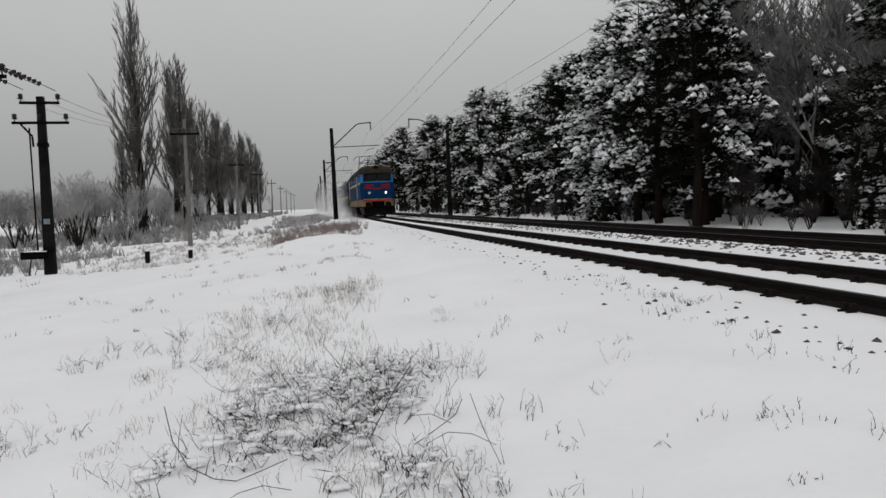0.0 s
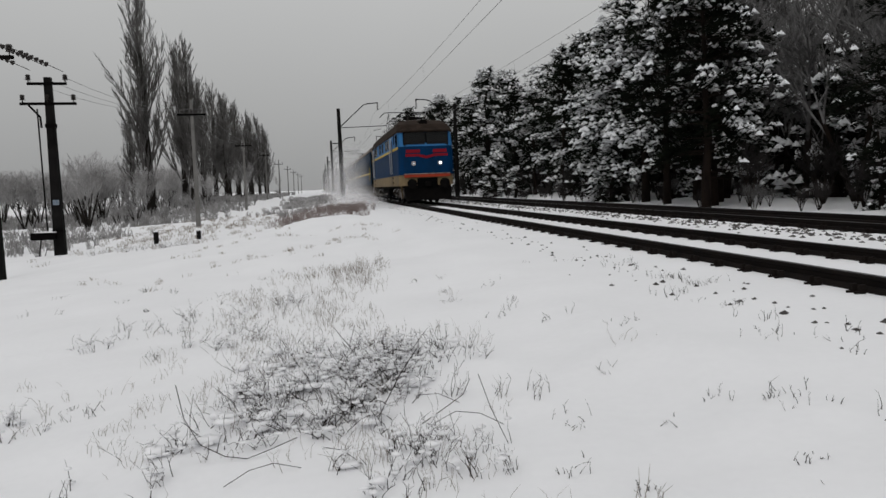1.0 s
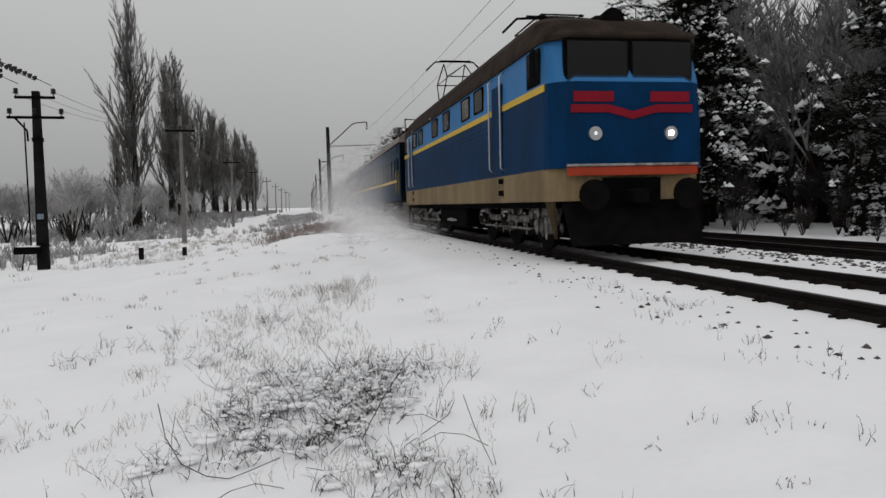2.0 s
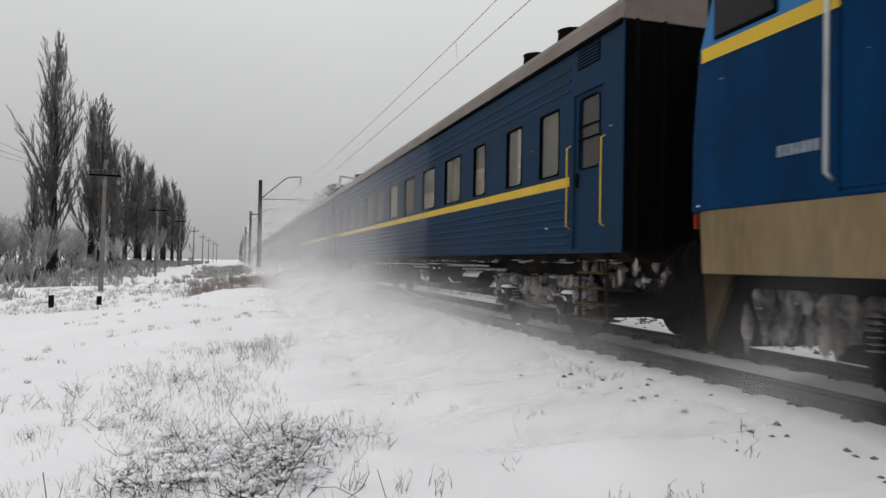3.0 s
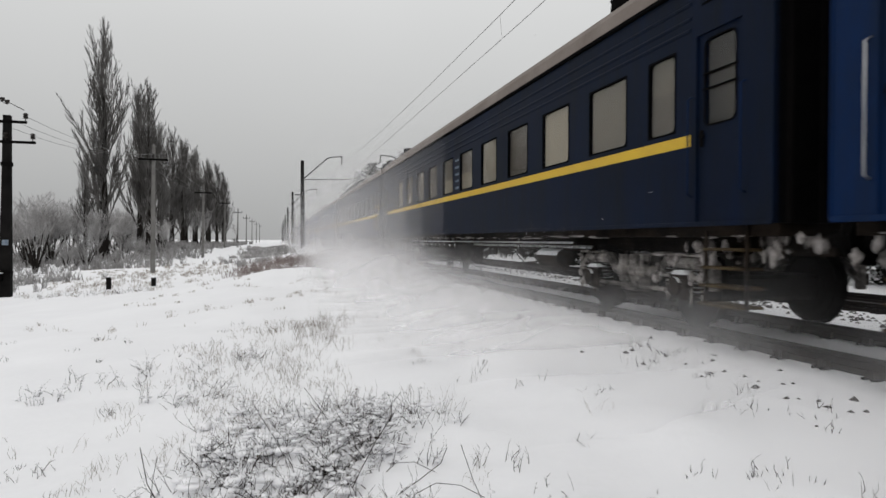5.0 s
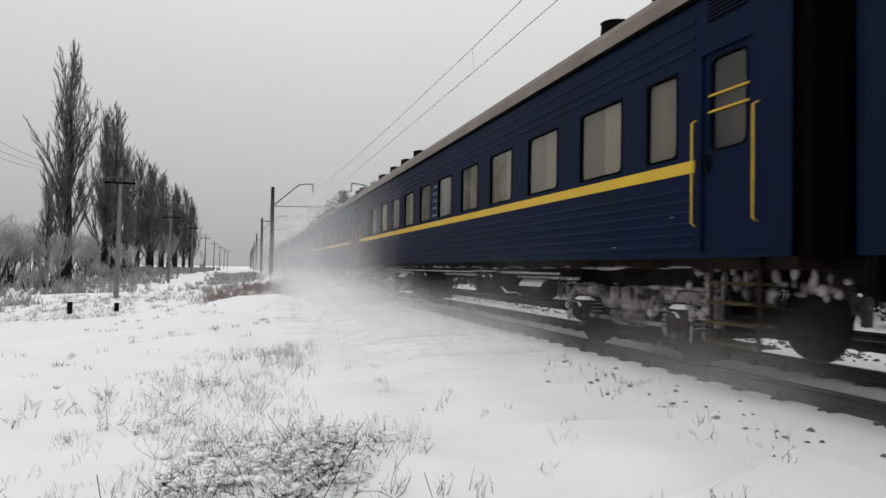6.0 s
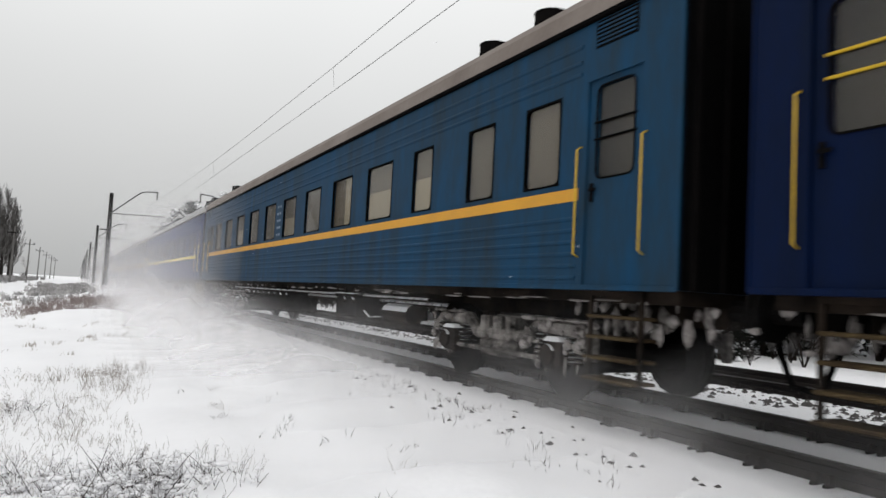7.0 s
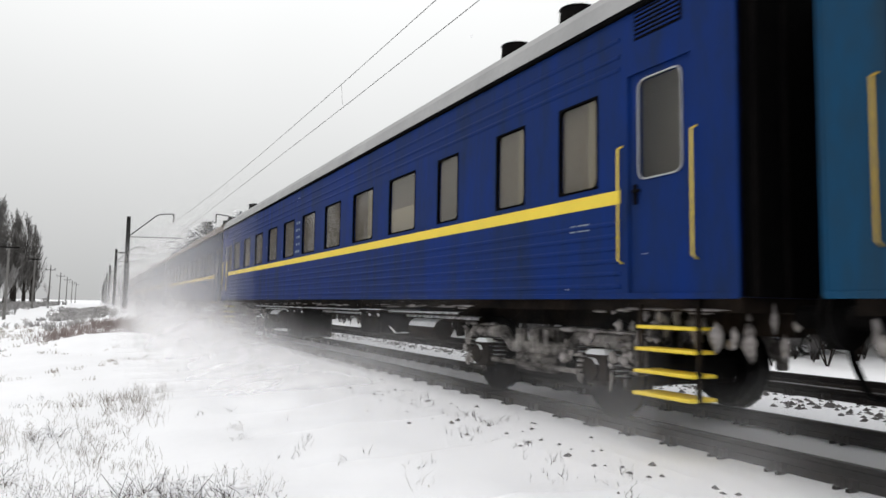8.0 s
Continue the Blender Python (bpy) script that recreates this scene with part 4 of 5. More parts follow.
    bogie(c, LOCO_REAR - 4.4, axle=1.1, r=0.6, axles=3), bogie(c, LOCO_NOSE + 4.4, axle=1.1, r=0.6, axles=3)
    # roof gear
    for yy in (-3.2, -6.4, -8.2, -10.6, -13.4, -16.2):
        for x in (-0.5, 0.5):
            part("insulator", Shape().tube((x, yy, 4.5), (x, yy, 4.95), 0.06, 0.04, 8), PORCELAIN, c, "brown roof insulator")
    part("bus_bar", Shape().tube((-0.5, -3.0, 4.97), (-0.5, -16.4, 4.97), 0.025).tube((0.5, -6.4, 4.97), (0.5, -13.4, 4.97), 0.025), IRON, c)
    part("roof_monitor", Shape().box(-0.65, 0.65, -13.0, -6.9, 4.5, 4.8, 0.08), LOCO_ROOF, c)
    part("sun_visor", Shape().box(-1.3, 1.3, LOCO_NOSE + 0.1, LOCO_NOSE + 0.5, 3.86, 3.98, 0.04), LOCO_ROOF, c)
    for i in range(7):
        part("lettering_bar", Shape().box(-h - 0.018, -h - 0.012, LOCO_REAR - 1.4 - 0.062 * i - 0.048, LOCO_REAR - 1.4 - 0.062 * i, 1.93, 2.02), WHITE_PAINT, c, "faded pale lettering")
    part("roof_headlamp", Shape().tube((0, LOCO_NOSE + 1.1, 4.35), (0, LOCO_NOSE + 0.75, 4.35), 0.2, 0.22, 14).box(-0.3, 0.3, LOCO_NOSE + 1.0, LOCO_NOSE + 2.0, 4.1, 4.5, 0.08), IRON, c)
    for yy in (LOCO_REAR - 2.8, LOCO_REAR - 7.0):
        part("roof_strap", Shape().pipe([(-1.53, yy, 3.86), (-1.36, yy, 4.28), (-0.9, yy, 4.6)], 0.02), CHROME, c, "pale strap over the roof edge")
    pantograph(c, -4.6, 6.42), pantograph(c, -15.2, 5.3)
    MOVING.append((c, JOINT))


def pantograph(c, y, top):
    """Diamond pantograph on four insulators."""
    s = Shape()
    mid = (4.95 + top) / 2
    reach = 1.0
    for x in (-0.55, 0.55):
        for d in (-1, 1):
            s.pipe([(x, y + d * 0.35, 4.95), (x * 0.9, y + d * reach, mid), (x * 0.75, y, top - 0.1)], 0.022)
    s.pipe([(-0.55, y - 0.35, 4.95), (0.55, y - 0.35, 4.95), (0.55, y + 0.35, 4.95), (-0.55, y + 0.35, 4.95), (-0.55, y - 0.35, 4.95)], 0.035)
    for d in (-1, 1):
        s.pipe([(-0.5, y + d * reach, mid), (0.5, y + d * reach, mid)], 0.02)
        s.pipe([(-0.5, y + d * reach, mid), (0.41, y, top - 0.1)], 0.014)
    p = part("pantograph", s, IRON, c, "raised current collector")
    bow = Shape().pipe([(-1.1, y, top - 0.35), (-0.75, y, top - 0.02), (-0.4, y, top), (0.4, y, top), (0.75, y, top - 0.02), (1.1, y, top - 0.35)], 0.03)
    bow.pipe([(-0.6, y - 0.25, top - 0.02), (0.6, y - 0.25, top - 0.02)], 0.02)
    part("contact_bow", bow, IRON, p)


build_train()


# ---- powder snow whirled up by the train, and painted haze ----
VEIL_LOW = veil("powder_low", 0.11, 0.45, 0.36, 0.8)
VEIL_PLUME = veil("powder_plume", 0.85, 0.5, 0.28, 0.75, fade_u=True)
# haze that greys the far coaches, painted on tall see-through sheets
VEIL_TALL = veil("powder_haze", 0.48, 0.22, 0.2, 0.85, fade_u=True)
VEIL_CROSS = veil("powder_cross", 0.4, 0.5, 0.3, 0.78, fade_u=True)


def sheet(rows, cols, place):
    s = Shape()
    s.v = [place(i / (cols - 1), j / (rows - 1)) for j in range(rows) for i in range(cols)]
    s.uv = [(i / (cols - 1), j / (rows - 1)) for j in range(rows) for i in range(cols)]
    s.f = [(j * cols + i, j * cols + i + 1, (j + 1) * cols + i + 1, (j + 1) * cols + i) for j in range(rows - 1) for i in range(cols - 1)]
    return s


def build_powder():
    def make(y0, y1, step):
        cloud = thing("powder_snow", "thin white powder snow whirled up beside the wheels", "snow cloud", kind="stuff")
        for j, (out, high) in enumerate(((0.35, 1.0), (0.8, 0.8))):
            def place(u, v, out=out, high=high, j=j):
                y = y0 + (y1 - y0) * u
                wob = 0.15 * noise.noise((y * 0.3, j * 7.0, v))
                return (-1.5 - out * (1 - v) ** 1.5 + wob, y, -0.12 + (high + wob) * v ** 1.3)
            part("low_drift", sheet(10, 60, place), VEIL_LOW, cloud, smooth=True)
        joined = Shape()
        y, k = y0 + 0.5 * step, 0
        while y < y1:
            def place(u, v, y=y, k=k):
                return (-4.8 + 3.5 * u, y + 0.9 * (u - 0.5) + 0.6 * noise.noise((u * 2, v * 2, k * 3.1)), -0.2 + (0.4 + 1.9 * u * (0.8 + 0.3 * noise.noise((k * 1.7, 0, 0)))) * v)
            one = sheet(8, 10, place)
            joined.add(one.v, one.f)
            joined.uv += one.uv
            y += step
            k += 1
        flakes, rf = Shape(), random.Random(int(y0 * 10) + 3)
        for q in range(36):
            r = rf.uniform(0.003, 0.008)
            flakes.lump(rf.uniform(-4.0, -1.7), rf.uniform(y0, y1), 0.1 + 3.4 * rf.random() ** 1.5, r, r * 1.3, r, q, 0.3, 5, 2)
        part("flying_flakes", flakes, SNOW_LUMP, cloud, "loose flying snow flakes", kind="stuff")
        part("drift_curtains", joined, VEIL_CROSS, cloud, smooth=True, kind="stuff")
        return cloud

    first = make(0.0, PITCH, 1.64)
    MOVING.append((first, JOINT))
    for k in range(1, 15):
        MOVING.append((copy_thing(first, pose(TRACK_X, JOINT + PITCH * k, 0)), JOINT + PITCH * k))
    nose = make(-7.5, -0.2, 1.64)
    MOVING.append((nose, JOINT))


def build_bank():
    """See-through sheets painting powder and haze over the track; they follow the engine, then stay in the air."""
    bank = thing("hanging_powder", "see-through sheets for powder snow and painted haze over the track", "snow cloud", kind="stuff")
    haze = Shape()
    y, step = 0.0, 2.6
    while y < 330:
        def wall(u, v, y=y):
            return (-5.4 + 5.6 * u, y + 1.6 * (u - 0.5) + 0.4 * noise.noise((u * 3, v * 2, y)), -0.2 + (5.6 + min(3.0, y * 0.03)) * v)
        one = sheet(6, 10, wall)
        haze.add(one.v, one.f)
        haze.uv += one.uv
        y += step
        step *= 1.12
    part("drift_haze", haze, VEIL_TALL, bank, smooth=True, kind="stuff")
    plume = Shape()
    y, step, k = -10.5, 1.1, 0
    while y < 60:
        def low(u, v, y=y, k=k):
            return (-5.6 + 5.0 * u, y + 1.2 * (u - 0.5) + 0.7 * noise.noise((u * 2, v * 2, k * 2.3)), -0.25 + (0.5 + 2.0 * u * (0.8 + 0.4 * noise.noise((k * 1.3, 0, 0)))) * min(1.0, 0.45 + (y + 10.5) * 0.05) * v)
        one = sheet(8, 12, low)
        plume.add(one.v, one.f)
        plume.uv += one.uv
        y += step
        step *= 1.04
        k += 1
    part("drift_plume", plume, VEIL_PLUME, bank, smooth=True, kind="stuff")
    return bank


POWDER_HAZE_BANK = build_bank()


build_powder()

build_clips()
stones("ballast_strip", "dark ballast stones showing through snow between tracks", 8.1, 9.5, 4, 75, 1500, 0.045, 11)
stones("track_edge_stones", "scattered dark stones at the edge of the snow", 3.3, 4.3, 2, 40, 160, 0.028, 12)

# ---- overhead line ----
def mast(x, y, side, tall, label):
    """A concrete catenary mast with a bent top bracket, strut and insulators; side is +1 when it reaches towards +x."""
    z0 = ground_z(x, y) - 0.3
    m = thing("catenary_mast", label, "mast", "masts along the line", m=pose(x, y, 0))
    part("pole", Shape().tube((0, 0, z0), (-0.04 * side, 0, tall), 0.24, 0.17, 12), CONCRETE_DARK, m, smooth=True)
    part("bracket", Shape().pipe([(0.1 * side, 0, tall - 1.75), (2.4 * side, 0, tall + 0.3), (2.8 * side, 0, tall + 0.42), (3.85 * side, 0, tall + 0.5)], 0.05, 8), IRON, m)
    part("strut", Shape().pipe([(0.1 * side, 0, tall - 1.85), (4.6 * side, 0, tall - 1.75)], 0.035, 8), IRON, m)
    ins = Shape()
    for i in range(5):
        ins.tube((3.8 * side, 0, tall + 0.44 - i * 0.14), (3.8 * side, 0, tall + 0.34 - i * 0.14), 0.05, 0.1, 10)
    part("insulator", ins, PORCELAIN, m, "hanging disc insulator")
    part("steady_arm", Shape().pipe([(4.1 * side, 0, tall - 1.76), (4.05 * side, 0, tall - 2.05), (3.3 * side, 0, tall - 2.2)], 0.02, 6), IRON, m)
    part("feeder_arm", Shape().box(-0.75 if side > 0 else -0.1, 0.1 if side > 0 else 0.75, -0.05, 0.05, tall - 3.4, tall - 3.3), IRON, m)
    return m


MAST_Y = [70, 116, 172, 226, 282, 340, 400]
for y_ in MAST_Y:
    mast(2.3, y_, 1, 8.75, "dark concrete catenary mast with a bent steel bracket")
for y_ in (69, 118, 174, 230):
    mast(13.6, y_, -1, 8.9, "dark concrete catenary mast beside the pines")


def wire(name, points, r, label):
    ob = part(name, Shape().pipe(points, r, 5), WIRE)
    return tagged(ob, label, "wire")


def line_over(x, y_supports, z_low, z_high, z_contact):
    pts = []
    for a, b in zip(y_supports, y_supports[1:]):
        for i in range(10):
            u = i / 10
            pts.append((x, a + (b - a) * u, z_high - (z_high - z_low) * 4 * u * (1 - u)))
    wire("messenger_wire", pts, 0.008, "thin messenger wire above the track")
    wire("contact_wire", [(x + 0.15 * (i % 2), -35 + i * 52, z_contact) for i in range(9)], 0.008, "thin contact wire above the track")
    for a, b in zip(y_supports, y_supports[1:]):
        for u in (0.12, 0.3, 0.5, 0.68, 0.86):
            z = z_high - (z_high - z_low) * 4 * u * (1 - u)
            wire("dropper_wire", [(x, a + (b - a) * u, z), (x + 0.05, a + (b - a) * u, z_contact)], 0.004, "short dropper between the wires")


line_over(TRACK_X - 0.1, [-34, 70, 116, 172], 7.05, 8.2, 6.5)
line_over(TRACK2_X, [-34, 69, 118, 174], 7.1, 8.2, 6.6)


# ---- power poles on the other side ----
def power_pole(x, y, tall, kit, lean=0.0):
    z0 = ground_z(x, y)
    p = thing("power_pole", "grey concrete power pole with crossarms and insulators" if not kit and y > 25 else "dark concrete power pole beside the snowy field" if not kit else "dark concrete power pole with disconnector gear", "power pole", "power poles", m=pose(x, y, z0, 0, lean, 0))
    k = 1.0 if kit else 0.68
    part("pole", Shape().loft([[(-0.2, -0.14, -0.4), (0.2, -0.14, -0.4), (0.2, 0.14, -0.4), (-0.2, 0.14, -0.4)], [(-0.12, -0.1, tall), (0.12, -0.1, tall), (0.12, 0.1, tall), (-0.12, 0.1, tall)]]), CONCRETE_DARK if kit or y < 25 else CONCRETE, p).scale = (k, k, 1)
    levels = ((tall - 0.25, 0.7), (tall - 1.0, 1.0)) if kit else ((tall - 0.9, 0.85),)
    for z, w in levels:
        part("crossarm", Shape().box(-w, w, -0.16, -0.08, z - 0.05, z + 0.05, 0.01), IRON, p)
        for dx in ((-w + 0.05, w - 0.05) if z == tall - 0.25 else (-w + 0.1, -0.02, w - 0.1)):
            s = Shape().tube((dx, -0.12, z + 0.05), (dx, -0.12, z + 0.16), 0.02)
            for i in range(3):
                s.tube((dx, -0.12, z + 0.14 + i * 0.07), (dx, -0.12, z + 0.2 + i * 0.07), 0.1, 0.06, 10)
            part("insulator", s, PORCELAIN, p)
    if kit:
        part("brace", Shape().pipe([(-0.7, -0.12, tall - 1.05), (-0.32, -0.12, tall - 1.5), (-0.3, -0.12, tall - 1.9)], 0.04), IRON, p)
        part("operating_rod", Shape().tube((-0.36, -0.14, 0.7), (-0.4, -0.14, tall - 1.2), 0.03), IRON, p)
        part("drive_box", Shape().box(-0.95, -0.05, -0.3, 0.0, 0.62, 0.86, 0.03).box(-0.95, 0.2, -0.34, -0.3, 0.86, 0.9), IRON, p, "dark drive box on the pole")
        part("box_snow", Shape().lump(-0.45, -0.15, 0.9, 0.45, 0.16, 0.05, 3, 0.15, 9, 3), SNOW_LUMP, p, smooth=True)
        part("rod_foot", Shape().pipe([(-0.6, -0.2, 0.62), (-0.68, -0.25, 0.0)], 0.025), IRON, p)
        part("notice_plate", Shape().box(-0.1, 0.12, -0.16, -0.13, 1.95, 2.15), WHITE_PAINT, p)
        part("collar", Shape().box(-0.2, 0.2, -0.16, 0.16, 0.9, 0.98), IRON, p)
        part("collar", Shape().box(-0.17, 0.17, -0.145, 0.145, tall - 1.9, tall - 1.75), IRON, p)
        for dx, dz in ((-0.55, 0.25), (0.0, 0.4), (0.6, 0.2)):
            s = Shape()
            a, b = Vector((dx, -0.12, tall + dz)), Vector((dx - 1.3, -1.6, tall + dz + 0.65))
            for i in range(6):
                q = a.lerp(b, 0.3 + 0.09 * i)
                s.tube(q, a.lerp(b, 0.35 + 0.09 * i), 0.1, 0.05, 8)
            s.pipe([a, b, b + Vector((-6, -9, 1.2))], 0.014)
            part("strain_insulator", s, PORCELAIN, p, "strain insulator string with its wire")
    return p


power_pole(-10.0, 29.3, 6.8, True, 0.75)
power_pole(-8.85, 21.2, 7.0, False, 0.75)
POLES = [(-7.4, 45.0), (-7.7, 77.0), (-8.0, 112.0), (-8.1, 150.0), (-8.0, 188.0), (-7.9, 226.0), (-7.6, 262.0), (-7.4, 300.0)]
for x_, y_ in POLES:
    power_pole(x_, y_, 7.7, False, 0.6)
for dx_ in (-0.75, 0.0, 0.75):
    run = [(-10.0 + dx_, 29.3, 5.6)]
    prev = Vector((-10.0 + dx_, 29.2, 5.6))
    for x_, y_ in POLES[:4]:
        end = Vector((x_ + dx_, y_ - 0.12, ground_z(x_, y_) + 7.15))
        for i in range(1, 9):
            u = i / 8
            q = prev.lerp(end, u)
            run.append((q.x, q.y, q.z - 0.5 * 4 * u * (1 - u)))
        prev = end
    wire("power_line", run, 0.008, "slack power line between the poles")


def marker_post(x, y, tall):
    z = ground_z(x, y)
    p = thing("marker_post", "short dark concrete cable marker post in snow", "post", "marker posts", m=pose(x, y, z))
    part("post", Shape().box(-0.08, 0.08, -0.08, 0.08, -0.2, tall, 0.02), CONCRETE_DARK, p)
    part("snow_cap", Shape().lump(0, 0, tall, 0.09, 0.09, 0.05, 3, 0.15, 8, 3), SNOW_LUMP, p, smooth=True)


marker_post(-6.2, 28.2, 0.45)
marker_post(-4.75, 28.9, 0.35)


# ---- trees ----
def grow(s, rng, p, d, length, r, depth, spread, up, kids, n=4, shrink=0.6):
    """One branch and, in turn, its twigs."""
    segs = 3 if depth > 0 else 2
    q, dirn = Vector(p), Vector(d).normalized()
    pts = [q.copy()]
    for i in range(segs):
        dirn = (dirn + Vector((rng.uniform(-1, 1), rng.uniform(-1, 1), rng.uniform(-0.6, 1) + up)) * 0.16).normalized()
        q = q + dirn * (length / segs)
        pts.append(q.copy())
    r = max(r, 0.016)
    for i in range(segs):
        s.tube(pts[i], pts[i + 1], r * (1 - 0.8 * i / segs), r * (1 - 0.8 * (i + 1) / segs), n if depth > 0 else 3, False)
    if depth <= 0:
        return
    for k in range(kids):
        u = 0.2 + 0.78 * (k + rng.random()) / kids
        i = min(segs - 1, int(u * segs))
        base = pts[i].lerp(pts[i + 1], u * segs - i)
        a = rng.uniform(0, 2 * math.pi)
        side = Vector((math.cos(a), math.sin(a), rng.uniform(-0.3, 0.3)))
        nd = ((pts[i + 1] - pts[i]).normalized() * (1 - spread) + side * spread).normalized()
        grow(s, rng, base, nd, length * shrink * rng.uniform(0.6, 1.1) * (1.1 - 0.5 * u), r * 0.5, depth - 1, spread, up, kids, n, shrink)


def poplar_meshes(seed, tall):
    rng = random.Random(seed)
    trunk, crown = Shape(), Shape()
    pts = [Vector((0, 0, -0.3))]
    for i in range(8):
        pts.append(Vector((rng.uniform(-0.12, 0.12) * i * 0.4, rng.uniform(-0.12, 0.12) * i * 0.4, tall * 0.93 * (i + 1) / 8)))
    rad = [0.52, 0.42, 0.34, 0.27, 0.2, 0.14, 0.09, 0.05, 0.02]
    trunk.loft([[(q.x + rad[i] * tall / 24 * math.cos(a * math.pi / 4), q.y + rad[i] * tall / 24 * math.sin(a * math.pi / 4), q.z) for a in range(8)] for i, q in enumerate(pts)])
    count = 62
    for k in range(count):
        u = 0.07 + 0.88 * (k / count) ** 0.95
        f = u * 8 * 0.93
        i = min(7, int(f))
        base = pts[i].lerp(pts[i + 1], f - i)
        a = rng.uniform(0, 2 * math.pi)
        tilt = rng.uniform(0.25, 0.58) * (1.0 - 0.35 * u)
        d = Vector((math.cos(a) * tilt, math.sin(a) * tilt, 1))
        ln = tall * (0.36 - 0.24 * u) * rng.uniform(0.7, 1.15)
        grow(crown, rng, base, d, ln, 0.1 * tall / 24 * (1.25 - u), 2, 0.3, 0.95, 10, 4, 0.46)
    return trunk.mesh("trunk", True), crown.mesh("crown")


def bare_meshes(seed, tall, stems=1, wide=0.45, depth=3, kids=6):
    rng = random.Random(seed)
    trunk, crown = Shape(), Shape()
    for k in range(stems):
        a = rng.uniform(0, 2 * math.pi)
        lean = 0.05 if stems == 1 else rng.uniform(0.15, 0.5)
        d = Vector((math.cos(a) * lean, math.sin(a) * lean, 1)).normalized()
        ln = tall * 0.4 * rng.uniform(0.8, 1.1)
        r = tall * (0.017 if stems == 1 else 0.01)
        top = d * ln
        trunk.tube((0, 0, -0.2), top, r, r * 0.7, 7, True)
        for j in range(5 if stems == 1 else 3):
            b = rng.uniform(0, 2 * math.pi)
            nd = (d + Vector((math.cos(b), math.sin(b), 0)) * wide * rng.uniform(0.4, 1.2)).normalized()
            grow(crown, rng, top * rng.uniform(0.55, 1.0), nd, tall * 0.48 * rng.uniform(0.7, 1.1), r * 0.55, depth, 0.42, 0.3, kids, 4, 0.5)
    return trunk.mesh("trunk", True), crown.mesh("crown")


def pine_meshes(seed, tall, wide, clear, heavy=0.28):
    """Scots pine: bare lower trunk, whorls of boughs with needle sprays and snow lying on them."""
    rng = random.Random(seed)
    trunk, boughs, sprays, snow = Shape(), Shape(), Shape(), Shape()
    pts = [Vector((rng.uniform(-0.15, 0.15) * i / 3, rng.uniform(-0.15, 0.15) * i / 3, -0.3 + (tall + 0.2) * i / 7)) for i in range(8)]
    trunk.loft([[(q.x + 0.24 * (1 - i / 7.2) * math.cos(a * math.pi / 4.5), q.y + 0.24 * (1 - i / 7.2) * math.sin(a * math.pi / 4.5), q.z) for a in range(9)] for i, q in enumerate(pts)])

    def spray(p, d, size):
        side = d.cross(Vector((0, 0, 1)))
        side = side.normalized() if side.length > 1e-3 else Vector((1, 0, 0))
        k = len(sprays.v)
        for j in range(7):
            a = (j / 6 - 0.5) * 2.6 + rng.uniform(-0.2, 0.2)
            tip = p + (d * math.cos(a) + side * math.sin(a) + Vector((0, 0, rng.uniform(-0.5, 0.8)))) * size * rng.uniform(0.7, 1.2)
            w = side.cross(tip - p).normalized() * size * 0.06 + side * size * 0.1
            sprays.v += [tuple(p - w), tuple(p + w), tuple(tip)]
            sprays.f.append((k, k + 1, k + 2))
            k += 3

    def cap(p, size, d):
        k = len(snow.v)
        n = 6
        ang = math.atan2(d.y, d.x)
        ring = []
        for i in range(n):
            a = 2 * math.pi * i / n
            e, f = math.cos(a) * size * 1.35 * rng.uniform(0.6, 1.2), math.sin(a) * size * 0.8 * rng.uniform(0.6, 1.2)
            ring.append((p.x + e * math.cos(ang) - f * math.sin(ang), p.y + e * math.sin(ang) + f * math.cos(ang), p.z + rng.uniform(-0.4, 0.0) * size - 0.3 * abs(e)))
        snow.v += ring + [(p.x, p.y, p.z + size * 0.7)]
        snow.f += [(k + i, k + (i + 1) % n, k + n) for i in range(n)]

    z = clear
    while z < tall - 0.15:
        u = (z - clear) / (tall - clear)
        reach = wide * (0.55 + 1.5 * u if u < 0.3 else (1 - u) ** 0.75 * 1.28) * 0.95 + 0.25
        for k in range(rng.choice((5, 6, 7))):
            a = rng.uniform(0, 2 * math.pi)
            ln = reach * rng.uniform(0.35, 1.25)
            d = Vector((math.cos(a), math.sin(a), 0.5 * u - 0.1 + rng.uniform(-0.2, 0.25)))
            p = Vector((0, 0, z + rng.uniform(-0.12, 0.12)))
            mid, end = p + d * ln * 0.5 + Vector((0, 0, 0.05)), p + d * ln + Vector((0, 0, -0.16 * ln))
            boughs.tube(p, mid, 0.045 * (1.2 - u), 0.03, 4, False).tube(mid, end, 0.03, 0.008, 4, False)
            laden = 0.9 if rng.random() < heavy else 0.025
            steps = max(3, int(ln / 0.27))
            for i in range(1, steps + 1):
                w = i / steps
                if w < 0.3 and ln > 1:
                    continue
                q = (p.lerp(mid, w * 2) if w < 0.5 else mid.lerp(end, w * 2 - 1))
                for sgn in (-1, 0, 1):
                    b = a + sgn * rng.uniform(0.5, 1.0)
                    dd = Vector((math.cos(b), math.sin(b), rng.uniform(-0.2, 0.15)))
                    off = q + dd * rng.uniform(0.05, 0.34) * (1 if sgn else 0.2) * min(1.0, ln) + Vector((0, 0, rng.uniform(-0.22, 0.3)))
                    spray(off, dd, rng.uniform(0.26, 0.44))
                    if rng.random() < laden:
                        for extra in range(2):
                            cap(off + dd * rng.uniform(0.0, 0.34) + Vector((rng.uniform(-0.1, 0.1), rng.uniform(-0.1, 0.1), rng.uniform(0.04, 0.1))), rng.uniform(0.09, 0.2), dd)
        z += rng.uniform(0.34, 0.8)
    for k in range(9):
        a, zz = rng.uniform(0, 2 * math.pi), rng.uniform(1.2, clear)
